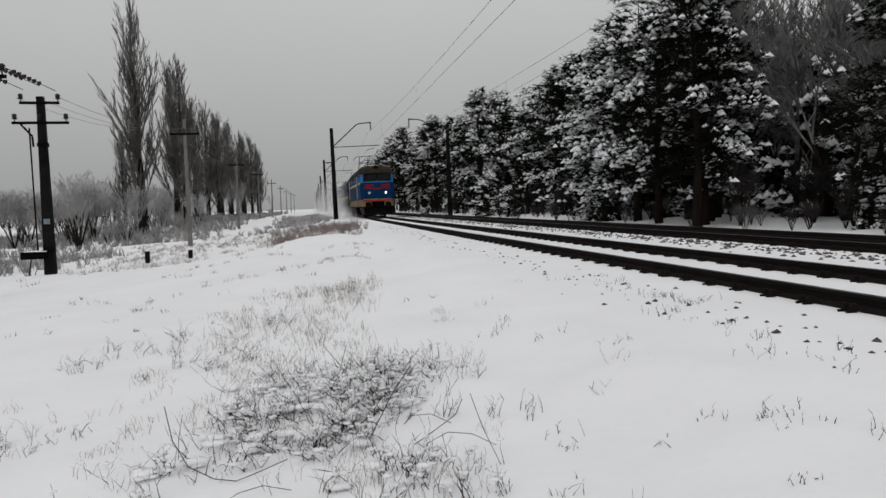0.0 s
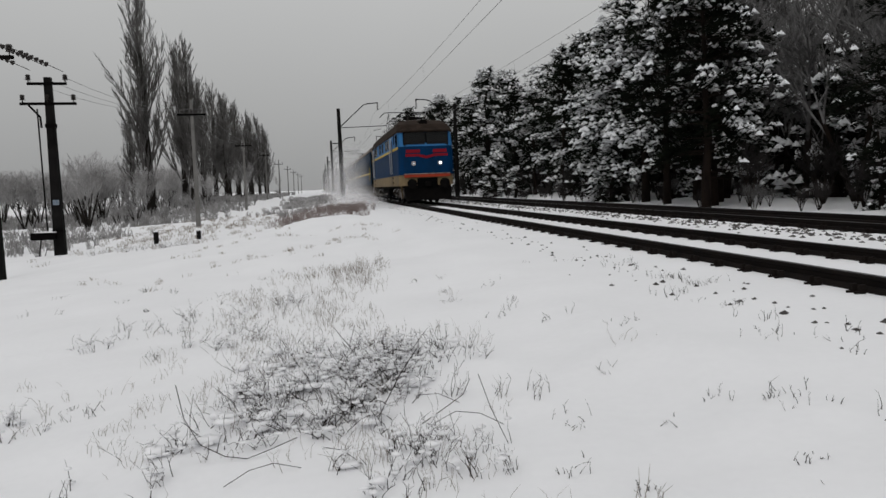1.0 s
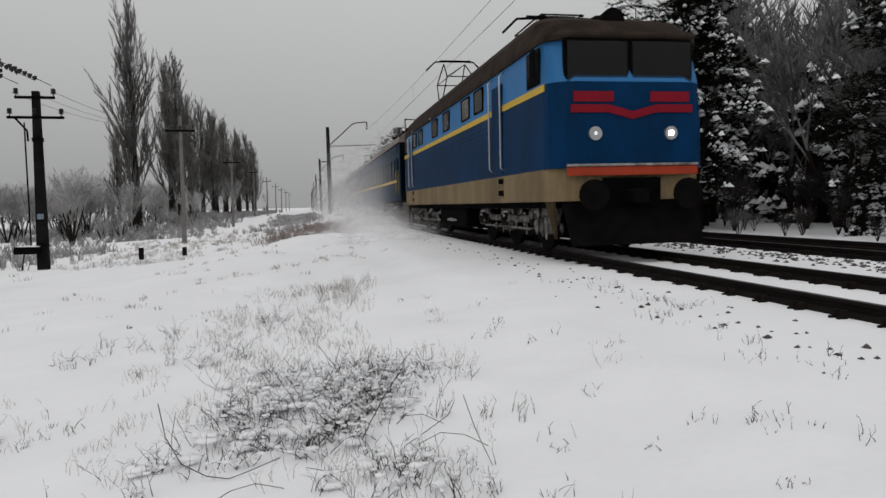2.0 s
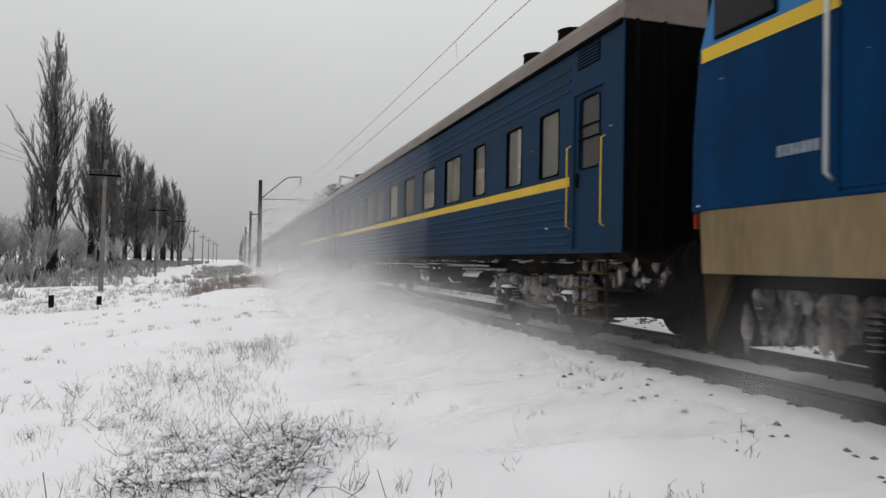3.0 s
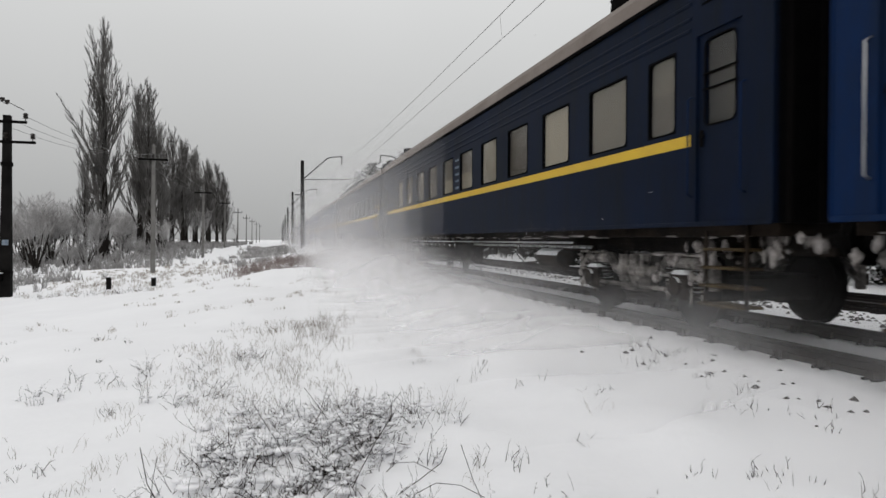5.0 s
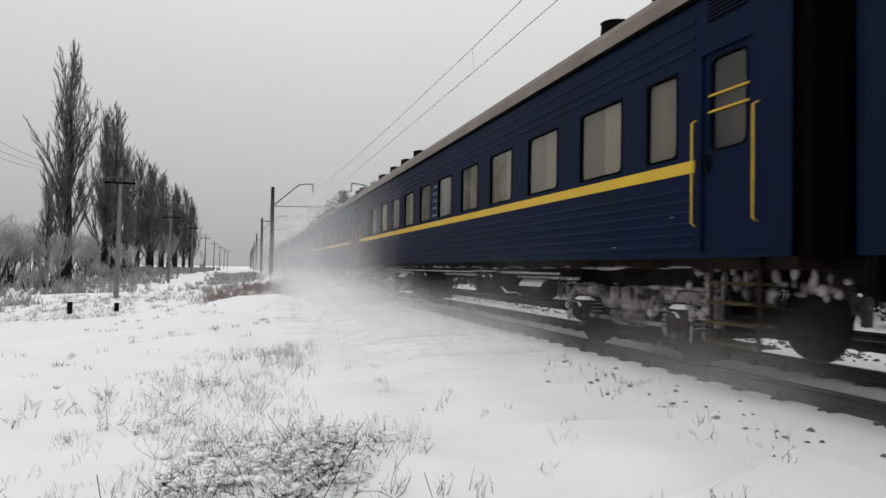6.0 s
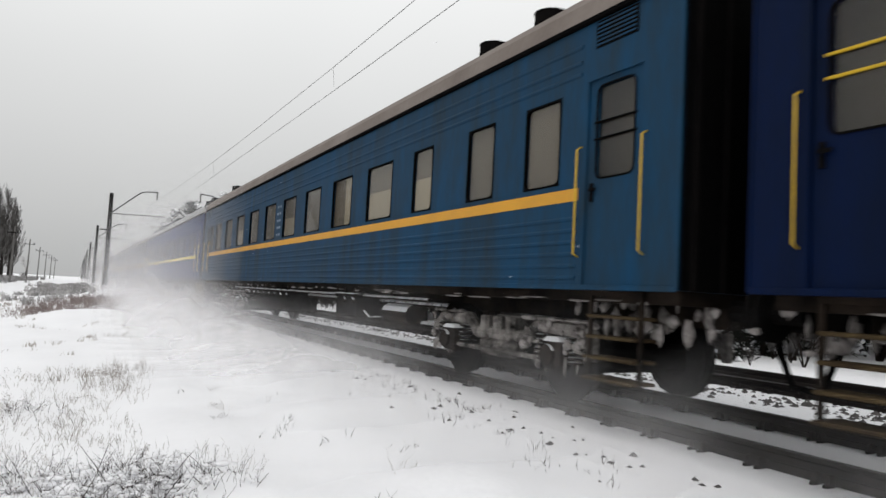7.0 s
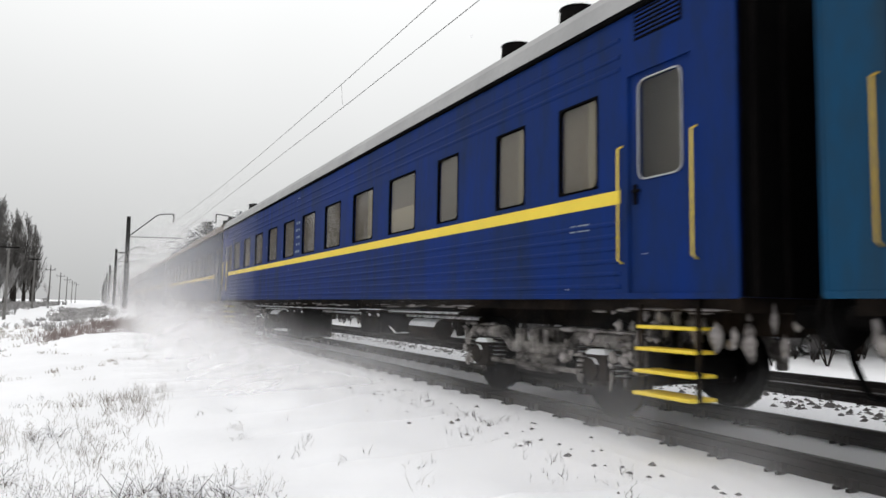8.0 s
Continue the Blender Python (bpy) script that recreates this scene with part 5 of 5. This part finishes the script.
        boughs.tube((0, 0, zz), (math.cos(a) * rng.uniform(0.4, 1.3), math.sin(a) * rng.uniform(0.4, 1.3), zz + rng.uniform(-0.3, 0.3)), 0.03, 0.008, 4, False)
    return trunk.mesh("trunk", True), boughs.mesh("boughs"), sprays.mesh("needles"), snow.mesh("bough_snow")


def tree(name, label, group, meshes, mats, x, y, scale, turn, sink=0.0):
    t = thing(name, label, "tree", group, m=pose(x, y, ground_z(x, y) - sink, 0, 0, turn))
    t.scale = (scale, scale, scale)
    for me, m, nm in zip(meshes, mats, ("trunk", "branchwork", "crown", "bough_snow") if len(mats) == 4 else ("trunk", "crown")):
        part(nm, me, m, t, kind="" if nm == "trunk" else "stuff")
    return t


PINES = [pine_meshes(21, 12.0, 2.9, 2.2, 0.26), pine_meshes(22, 12.0, 3.3, 2.6, 0.12), pine_meshes(23, 12.0, 2.6, 1.8, 0.42), pine_meshes(24, 12.0, 3.0, 3.2, 0.3)]
HEAVY_PINE = pine_meshes(27, 6.6, 3.3, 1.2, 0.95)
YOUNG = [pine_meshes(25, 5.0, 1.6, 0.2), pine_meshes(26, 4.0, 1.5, 0.15)]
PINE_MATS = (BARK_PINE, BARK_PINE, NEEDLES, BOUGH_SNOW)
POPLARS = [poplar_meshes(31, 24.0), poplar_meshes(32, 24.0), poplar_meshes(33, 24.0)]
BARES = [bare_meshes(41, 12.0), bare_meshes(42, 13.0, 1, 0.6), bare_meshes(43, 11.0, 2, 0.5)]
SHRUBS = [bare_meshes(44, 6.0, 7, 0.35, 2, 7), bare_meshes(45, 5.0, 9, 0.5, 2, 7)]


SKYLINE = [(0, 3.0), (7, 6.0), (9.5, 7.8), (12.5, 9.8), (14.5, 9.6), (16.7, 10.8), (19, 11.0), (22.5, 14.0), (26, 16.3), (30, 17.2), (36, 17.0), (60, 17.0)]


def skyline(az):
    """How high the edge of the wood stands, in degrees, by its bearing from the line."""
    for (a0, e0), (a1, e1) in zip(SKYLINE, SKYLINE[1:]):
        if az <= a1:
            return e0 + (e1 - e0) * max(0.0, az - a0) / (a1 - a0)
    return SKYLINE[-1][1]


def build_forest():
    rng = random.Random(5)
    spots = [(14.4, 27.4), (14.3, 24.2), (14.9, 21.6), (15.4, 25.5), (16.4, 28.5), (15.2, 31.0), (16.9, 23.6), (16.3, 16.9), (15.8, 34.5), (17.0, 37.5), (18.4, 26.2), (18.8, 31.0)]
    y = 40.0
    while y < 190:
        spots.append((rng.uniform(16.6, 18.4), y + rng.uniform(-1, 1)))
        spots.append((rng.uniform(19.5, 23), y + rng.uniform(-1, 2)))
        y += rng.uniform(3.2, 5.0) * (1 + y / 150)
    for k in range(46):
        spots.append((rng.uniform(21, 42), rng.uniform(20, 100)))
    for k in range(40):
        spots.append((rng.uniform(20, 40), rng.uniform(8, 30)))
    spots = [q for i, q in enumerate(spots) if i == 7 or not 33.5 < math.degrees(math.atan2(*q)) < 50]
    for k, (x, y) in enumerate(spots):
        far, az = math.hypot(x, y), math.degrees(math.atan2(x, y))
        high = far * math.tan(radians(skyline(az) * rng.uniform(0.8, 1.0))) + 1.2
        if x > 17.5:
            high *= rng.uniform(0.75, 0.95)
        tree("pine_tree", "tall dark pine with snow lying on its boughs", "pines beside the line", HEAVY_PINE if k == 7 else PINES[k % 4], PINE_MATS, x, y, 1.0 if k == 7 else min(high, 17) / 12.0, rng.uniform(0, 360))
    for k in range(90):
        x, y = 15 + 24 * rng.random() ** 1.4, rng.uniform(6, 120)
        if k % 3 == 0:
            x, y = rng.uniform(22, 50), rng.uniform(4, 45)
        tree("young_pine", "young dark snowy pine in the undergrowth", "young pines", YOUNG[k % 2], PINE_MATS, x, y, rng.uniform(0.35, 0.9) if x < 20 else rng.uniform(0.8, 1.6), rng.uniform(0, 360))
    for k in range(60):
        x, y = rng.uniform(18.5, 46), rng.uniform(6, 40)
        if k < 14:
            x, y = rng.uniform(17, 24), rng.uniform(9, 22)
        tree("bare_tree", "leafless rimed woodland tree among the pines", "bare woodland trees", BARES[k % 3], (BARK_PINE, TWIG_RIME), x, y, min(1.2, (math.hypot(x, y) * math.tan(radians(16.0)) + 1) / 12.5) * rng.uniform(0.75, 1.0), rng.uniform(0, 360))
    for k in range(46):
        az, far = radians(rng.uniform(31, 47)), rng.uniform(27, 62)
        x, y = far * math.sin(az), far * math.cos(az)
        tree("bare_tree", "tall leafless rimed tree deep in the wood", "bare woodland trees", BARES[k % 3], (BARK_PINE, TWIG_RIME), x, y, (far * 0.33 + 2) / 12.5 * rng.uniform(0.8, 1.1), rng.uniform(0, 360))
    for k in range(230):
        y = rng.uniform(12, 120)
        x = 15.6 + 12 * rng.random() if k < 110 else rng.uniform(14.0, 17.0)
        tree("woodland_shrub", "dark leafless thicket between the pine trunks", "undergrowth shrubs", SHRUBS[k % 2], (BARK_PINE, TWIG_DARK), x, y, rng.uniform(0.25, 0.62) if k < 110 else rng.uniform(0.08, 0.22), rng.uniform(0, 360))
    for k in range(60):
        x, y = rng.uniform(14.2, 26), rng.uniform(10, 100)
        tree("woodland_shrub", "low leafless snowy undergrowth shrub", "undergrowth shrubs", SHRUBS[k % 2], (BARK_PINE, TWIG_RIME), x, y, rng.uniform(0.12, 0.3), rng.uniform(0, 360))


def build_poplars():
    rng = random.Random(6)
    row = [(-17.4, 78, 1.07), (-18.6, 104, 1.02), (-16.9, 101, 1.0), (-19.5, 126, 0.92), (-18.6, 134, 0.94), (-17.9, 143, 0.92), (-18.4, 152, 0.95), (-17.8, 162, 0.95), (-18.6, 172, 0.98), (-17.2, 184, 0.95), (-17.8, 196, 0.97), (-17.0, 210, 1.02), (-16.2, 222, 0.96), (-16.6, 236, 0.93), (-27.5, 112, 0.62)]
    for k, (x, y, s) in enumerate(row):
        tree("poplar", "tall leafless columnar poplar with steep branches", "row of poplars", POPLARS[k % 3], (BARK_POPLAR, POPLAR_TWIG), x, y, s, rng.uniform(0, 360))
    for k, (x, y, s) in enumerate([(-16.2, 53, 1.15), (-20, 58, 0.95), (-23, 60, 0.9), (-24, 52, 0.85), (-27, 66, 1.0), (-30, 70, 1.0), (-21, 72, 0.8), (-33, 62, 1.1), (-25, 80, 0.9), (-36, 84, 1.2), (-30, 95, 1.1), (-15, 84, 0.45), (-14, 96, 0.5)]):
        tree("rimed_shrub", "large leafless shrub whitened by rime and painted haze", "rimed shrubs", SHRUBS[k % 2], (BARK_POPLAR, HAZED_RIME_TWIG), x, y, s, rng.uniform(0, 360))
    for k in range(120):
        y = rng.uniform(55, 190)
        x = -14 - rng.uniform(0.0, 0.8) * y
        tree("rimed_shrub", "large leafless shrub whitened by rime and painted haze", "rimed shrubs", SHRUBS[k % 2], (BARK_POPLAR, HAZED_RIME_TWIG), x, y, rng.uniform(0.6, 1.3) * (1 + max(0, y - 90) / 120), rng.uniform(0, 360))
    for k in range(46):
        y, x = rng.uniform(240, 420), rng.uniform(-260, 40)
        tree("distant_tree", "distant grey leafless tree on the horizon, paled for haze", "distant trees", BARES[k % 3], (BARK_POPLAR, HAZED_RIME_TWIG), x, y, rng.uniform(0.6, 1.0), rng.uniform(0, 360))
    for k in range(46):
        y = rng.uniform(60, 240)
        x = rng.uniform(-26, -11)
        tree("rimed_shrub", "low leafless shrub whitened by rime and painted haze", "rimed shrubs", SHRUBS[k % 2], (BARK_POPLAR, HAZED_RIME_TWIG), x, y, rng.uniform(0.2, 0.5), rng.uniform(0, 360))


build_forest()
build_poplars()


# ---- low plants ----
def dry_shrub(x, y, size, seed, stems, label):
    rng = random.Random(seed)
    z0 = ground_z(x, y)
    p = thing("dry_shrub", label, "shrub", "dry shrubs in the snow", m=pose(x, y, z0))
    twigs, caps = Shape(), Shape()
    clumps = []
    for k in range(max(2, int(size * 26))):
        a, rr = rng.uniform(0, 2 * math.pi), size * math.sqrt(rng.random())
        clumps.append((rr * math.cos(a), rr * math.sin(a), rng.uniform(0.02, 0.06)))
    for k in range(stems):
        cx, cy, cr = rng.choice(clumps)
        bx, by = rng.gauss(cx, cr), rng.gauss(cy, cr)
        q = Vector((bx, by, ground_z(x + bx, y + by) - z0 - 0.01))
        h = min(0.19, size * rng.uniform(0.12, 0.5)) + 0.02
        lean = rng.uniform(0.1, 0.8) if size < 0.4 else rng.uniform(0.2, 1.5)
        b = rng.uniform(0, 2 * math.pi)
        d = Vector((math.cos(b) * lean, math.sin(b) * lean, 1)).normalized()
        r = rng.uniform(0.0015, 0.0037)
        m = 3
        for i in range(m):
            nq = q + d * h / m
            twigs.tube(q, nq, r * (1 - 0.25 * i), r * (0.75 - 0.25 * i), 3, False)
            if rng.random() < 0.6:
                e = (d + Vector((rng.uniform(-1, 1), rng.uniform(-1, 1), rng.uniform(-0.4, 0.7))) * 0.9).normalized()
                twigs.tube(nq, nq + e * h * rng.uniform(0.2, 0.5), r * 0.6, r * 0.2, 3, False)
            if size > 0.28 and rng.random() < 0.3:
                t = rng.uniform(0.008, 0.024)
                caps.lump(nq.x, nq.y, nq.z + 0.008, t * rng.uniform(0.8, 2.2), t * rng.uniform(0.8, 1.4), t * 0.5, k * 7 + i, 0.25, 5, 3)
            q = nq
            d = (d + Vector((rng.uniform(-1, 1), rng.uniform(-1, 1), rng.uniform(-0.8, 0.3))) * 0.35).normalized()
    if size > 0.36 and y < 7:
        for k in range(int(size * 16)):
            a, rr = rng.uniform(0, 2 * math.pi), size * 0.85 * math.sqrt(rng.random())
            bx, by = rr * math.cos(a), rr * math.sin(a)
            g = ground_z(x + bx, y + by) - z0
            t = rng.uniform(0.025, 0.07)
            caps.lump(bx + rng.uniform(-0.05, 0.05), by + rng.uniform(0.0, 0.07), g + rng.uniform(0.03, 0.075), t * rng.uniform(0.9, 1.8), t * rng.uniform(0.7, 1.2), t * 0.42, k * 5, 0.3, 8, 4)
    part("stem_tangle", twigs, TWIG, p, kind="stuff")
    if caps.v:
        part("snow_cover", caps, SNOW_LUMP, p, smooth=True, kind="stuff")
    return p


def cane(x, y, points, r):
    z0 = ground_z(x, y)
    ob = part("bramble_cane", Shape().pipe([(a, b, c) for a, b, c in points], r * 0.5, 5), TWIG)
    ob.location = (x, y, z0)
    tagged(ob, "long thin dry bramble cane arching over snow", "plant stem", "bramble canes")


def grass(name, label, spots, material, seed, thick=0.0014):
    """Dry stems in loose patches: (x, y, spread, count, height)."""
    rng = random.Random(seed)
    s = Shape()
    for x, y, spread, count, high in spots:
        for k in range(count):
            if k % 9 == 0:
                tx, ty = rng.gauss(x, spread), rng.gauss(y, spread * 1.6)
            gx, gy = rng.gauss(tx, 0.035 + spread * 0.06), rng.gauss(ty, 0.05 + spread * 0.06)
            h = high * rng.uniform(0.3, 1.2)
            p = Vector((gx, gy, ground_z(gx, gy) - 0.01))
            d = Vector((rng.uniform(-0.5, 0.5), rng.uniform(-0.5, 0.5), 1)).normalized()
            mid = p + d * h * 0.6
            end = mid + (d + Vector((rng.uniform(-0.8, 0.8), rng.uniform(-0.8, 0.8), rng.uniform(-0.5, 0.2)))).normalized() * h * 0.5
            w = thick * rng.uniform(0.7, 1.5) * (1 + max(0.0, gy - 5) * 0.06)
            s.tube(p, mid, w, w * 0.8, 3, False).tube(mid, end, w * 0.8, w * 0.3, 3, False)
            if rng.random() < 0.35:
                s.tube(mid, mid + Vector((rng.uniform(-1, 1), rng.uniform(-1, 1), rng.uniform(0.2, 1))) * h * 0.3, w * 0.6, w * 0.2, 3, False)
    ob = part(name, s, material)
    tagged(ob, label, "grass", kind="stuff")


def build_plants():
    rng = random.Random(8)
    main = "low tangled dry shrub half buried in snow"
    for k, (x, y, size, stems) in enumerate([(0.15, 4.75, 0.55, 330), (0.5, 5.2, 0.5, 240), (-0.15, 5.3, 0.5, 220), (0.0, 4.3, 0.4, 200), (0.45, 4.55, 0.4, 190), (-0.45, 4.85, 0.4, 130), (0.75, 5.6, 0.42, 130), (0.38, 3.35, 0.34, 170), (0.62, 3.2, 0.25, 90), (0.95, 4.9, 0.3, 60), (-0.75, 4.3, 0.35, 80), (-0.4, 6.1, 0.45, 120), (0.3, 6.1, 0.45, 120), (-1.1, 3.75, 0.3, 45), (1.15, 4.1, 0.22, 30)]):
        dry_shrub(x, y, size * 1.15, 100 + k, int(stems * 0.5), main)
    for k, (x, y, size, stems) in enumerate([(-0.95, 7.2, 0.5, 50), (-0.5, 9.2, 0.6, 50), (-1.9, 9.0, 0.6, 40), (-6.6, 25.8, 1.3, 130), (-5.3, 26.8, 1.0, 90), (-2.2, 5.3, 0.3, 40), (-2.0, 4.0, 0.2, 26), (-3.4, 6.8, 0.35, 40), (-2.6, 8.2, 0.3, 26)]):
        dry_shrub(x, y, size, 200 + k, stems, "sparse dry weeds poking out of the snow")
    for k in range(30):
        x, y = rng.uniform(1.1, 3.6), 2.3 + 7.5 * rng.random() ** 1.3
        dry_shrub(x, y, rng.uniform(0.06, 0.16), 300 + k, rng.randint(4, 9), "small dry weed tuft in clean snow")
    for k in range(16):
        x, y = rng.uniform(3.2, 4.1), rng.uniform(3.6, 9.5)
        dry_shrub(x, y, rng.uniform(0.1, 0.2), 360 + k, rng.randint(6, 14), "dark flattened weeds beside the track bed")
    for k in range(26):
        x, y = rng.uniform(-5, -0.8), 2.4 + 12 * rng.random()
        dry_shrub(x, y, rng.uniform(0.06, 0.18), 400 + k, rng.randint(6, 16), "small dry weed tuft in clean snow")
    # canes: foot, then a bent line of (x, y, z) from it
    cane(-0.42, 3.85, [(0, 0, 0.01), (-0.12, 0.04, 0.02), (-0.26, 0.1, 0.08), (-0.36, 0.22, 0.2), (-0.42, 0.36, 0.36)], 0.0055)
    cane(-0.42, 3.85, [(0, 0, 0.01), (0.12, 0.05, 0.03), (0.27, 0.12, 0.06)], 0.005)
    cane(0.3, 4.1, [(0, 0, 0.02), (0.08, 0.1, 0.13), (0.2, 0.24, 0.28), (0.33, 0.38, 0.4)], 0.0055)
    cane(-0.05, 4.8, [(0, 0, 0.04), (-0.1, 0.12, 0.16), (-0.22, 0.26, 0.33)], 0.004)
    cane(0.12, 5.0, [(0, 0, 0.06), (0.08, 0.1, 0.2), (0.14, 0.2, 0.36)], 0.004)
    cane(0.3, 5.2, [(0, 0, 0.06), (-0.1, 0.1, 0.2), (-0.2, 0.2, 0.32)], 0.004)
    cane(0.62, 5.2, [(0, 0, 0.04), (0.1, 0.1, 0.12), (0.22, 0.22, 0.22)], 0.004)
    cane(0.55, 3.6, [(0, 0, 0.0), (0.06, 0.05, 0.11), (0.18, 0.08, 0.15), (0.32, 0.1, 0.12), (0.45, 0.08, 0.05)], 0.004)
    cane(0.95, 3.4, [(0, 0, 0.0), (-0.06, 0.12, 0.16), (-0.1, 0.22, 0.32)], 0.004)
    cane(0.62, 4.45, [(0, 0, 0.03), (0.12, -0.1, 0.06), (0.26, -0.26, 0.02)], 0.004)
    cane(0.58, 4.0, [(0, 0, 0.01), (0.14, 0.1, 0.05), (0.3, 0.22, 0.1), (0.36, 0.3, 0.17)], 0.005)
    cane(-0.5, 3.5, [(0, 0, 0.01), (0.12, 0.08, 0.05), (0.24, 0.12, 0.06), (0.38, 0.12, 0.02)], 0.004)
    cane(-0.8, 4.3, [(0, 0, 0.02), (0.0, 0.05, 0.14), (0.02, 0.1, 0.27)], 0.004)
    cane(0.2, 3.5, [(0, 0, 0.01), (-0.1, 0.1, 0.06), (-0.2, 0.2, 0.05)], 0.004)
    near = [(-0.2, 7.0, 0.5, 200, 0.11), (0.0, 8.6, 0.45, 260, 0.13), (0.1, 10.4, 0.5, 330, 0.17), (0.4, 12.4, 0.4, 300, 0.19), (-0.7, 9.6, 0.5, 200, 0.14), (-0.9, 7.6, 0.55, 170, 0.11), (-0.6, 5.8, 0.5, 200, 0.12), (-0.9, 4.4, 0.4, 130, 0.1), (0.3, 5.0, 0.6, 240, 0.14), (0.5, 3.3, 0.3, 120, 0.12), (-1.6, 6.6, 0.5, 90, 0.1)]
    grass("dry_grass", "pale dry grass stems standing in snow", near, STRAW, 9)
    mid = [(rng.uniform(-6, 1.5), rng.uniform(12, 24), 0.5, 30, 0.09) for k in range(16)]
    mid += [(rng.uniform(-12, -3), rng.uniform(26, 60), 1.0, 60, 0.16) for k in range(40)]
    grass("far_dry_grass", "thin dry grass over the snowy field", mid, STRAW, 10, 0.003)
    field = [(-9 - rng.random() * 0.55 * yy, yy, 0.9, 120, 0.55) for yy in [rng.uniform(33, 85) for k in range(75)]]
    field += [(rng.uniform(-26, -9), rng.uniform(60, 200), 1.6, 110, 0.9) for k in range(70)]
    grass("snowy_scrub", "low grey rimed scrub, paled for haze, over the snowy field", field, HAZED_RIME_TWIG, 15, 0.006)
    red = [(rng.uniform(-1.5, 2.2), rng.uniform(30, 42), 0.45, 40, 0.42) for k in range(50)]
    grass("reddish_weeds", "dense reddish dry weeds along the bank", red, RED_STEMS, 13, 0.003)
    scrub = [(rng.uniform(-3.5, 1.2), rng.uniform(45, 130), 0.9, 80, 0.4) for k in range(40)]
    grass("bank_scrub", "grey snowy scrub, paled for haze, on the embankment shoulder", scrub, HAZED_RIME_TWIG, 14, 0.007)


build_plants()


def motions():
    """The whole train runs along its track at a nearly even speed; slack is its small lag in metres."""
    slack = [(0, 0.0), (1.25, 0.0), (2.5, 0.0), (3, 0.44), (3.5, 0.17), (4, 0.36), (4.5, 0.26), (5, 0.2), (6.5, 0.06), (7, 0.05), (7.5, -0.05), (8, 0.16)]
    for ob, start in MOVING:
        walk(ob, [(t, pose(TRACK_X, start - SPEED * t + lag, 0)) for t, lag in slack])

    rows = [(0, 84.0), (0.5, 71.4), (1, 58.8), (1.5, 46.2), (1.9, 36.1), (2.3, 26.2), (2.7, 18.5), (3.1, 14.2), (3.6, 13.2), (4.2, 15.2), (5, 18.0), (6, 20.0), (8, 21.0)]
    walk(POWDER_HAZE_BANK, [(t, pose(TRACK_X, y, 0)) for t, y in rows])


motions()
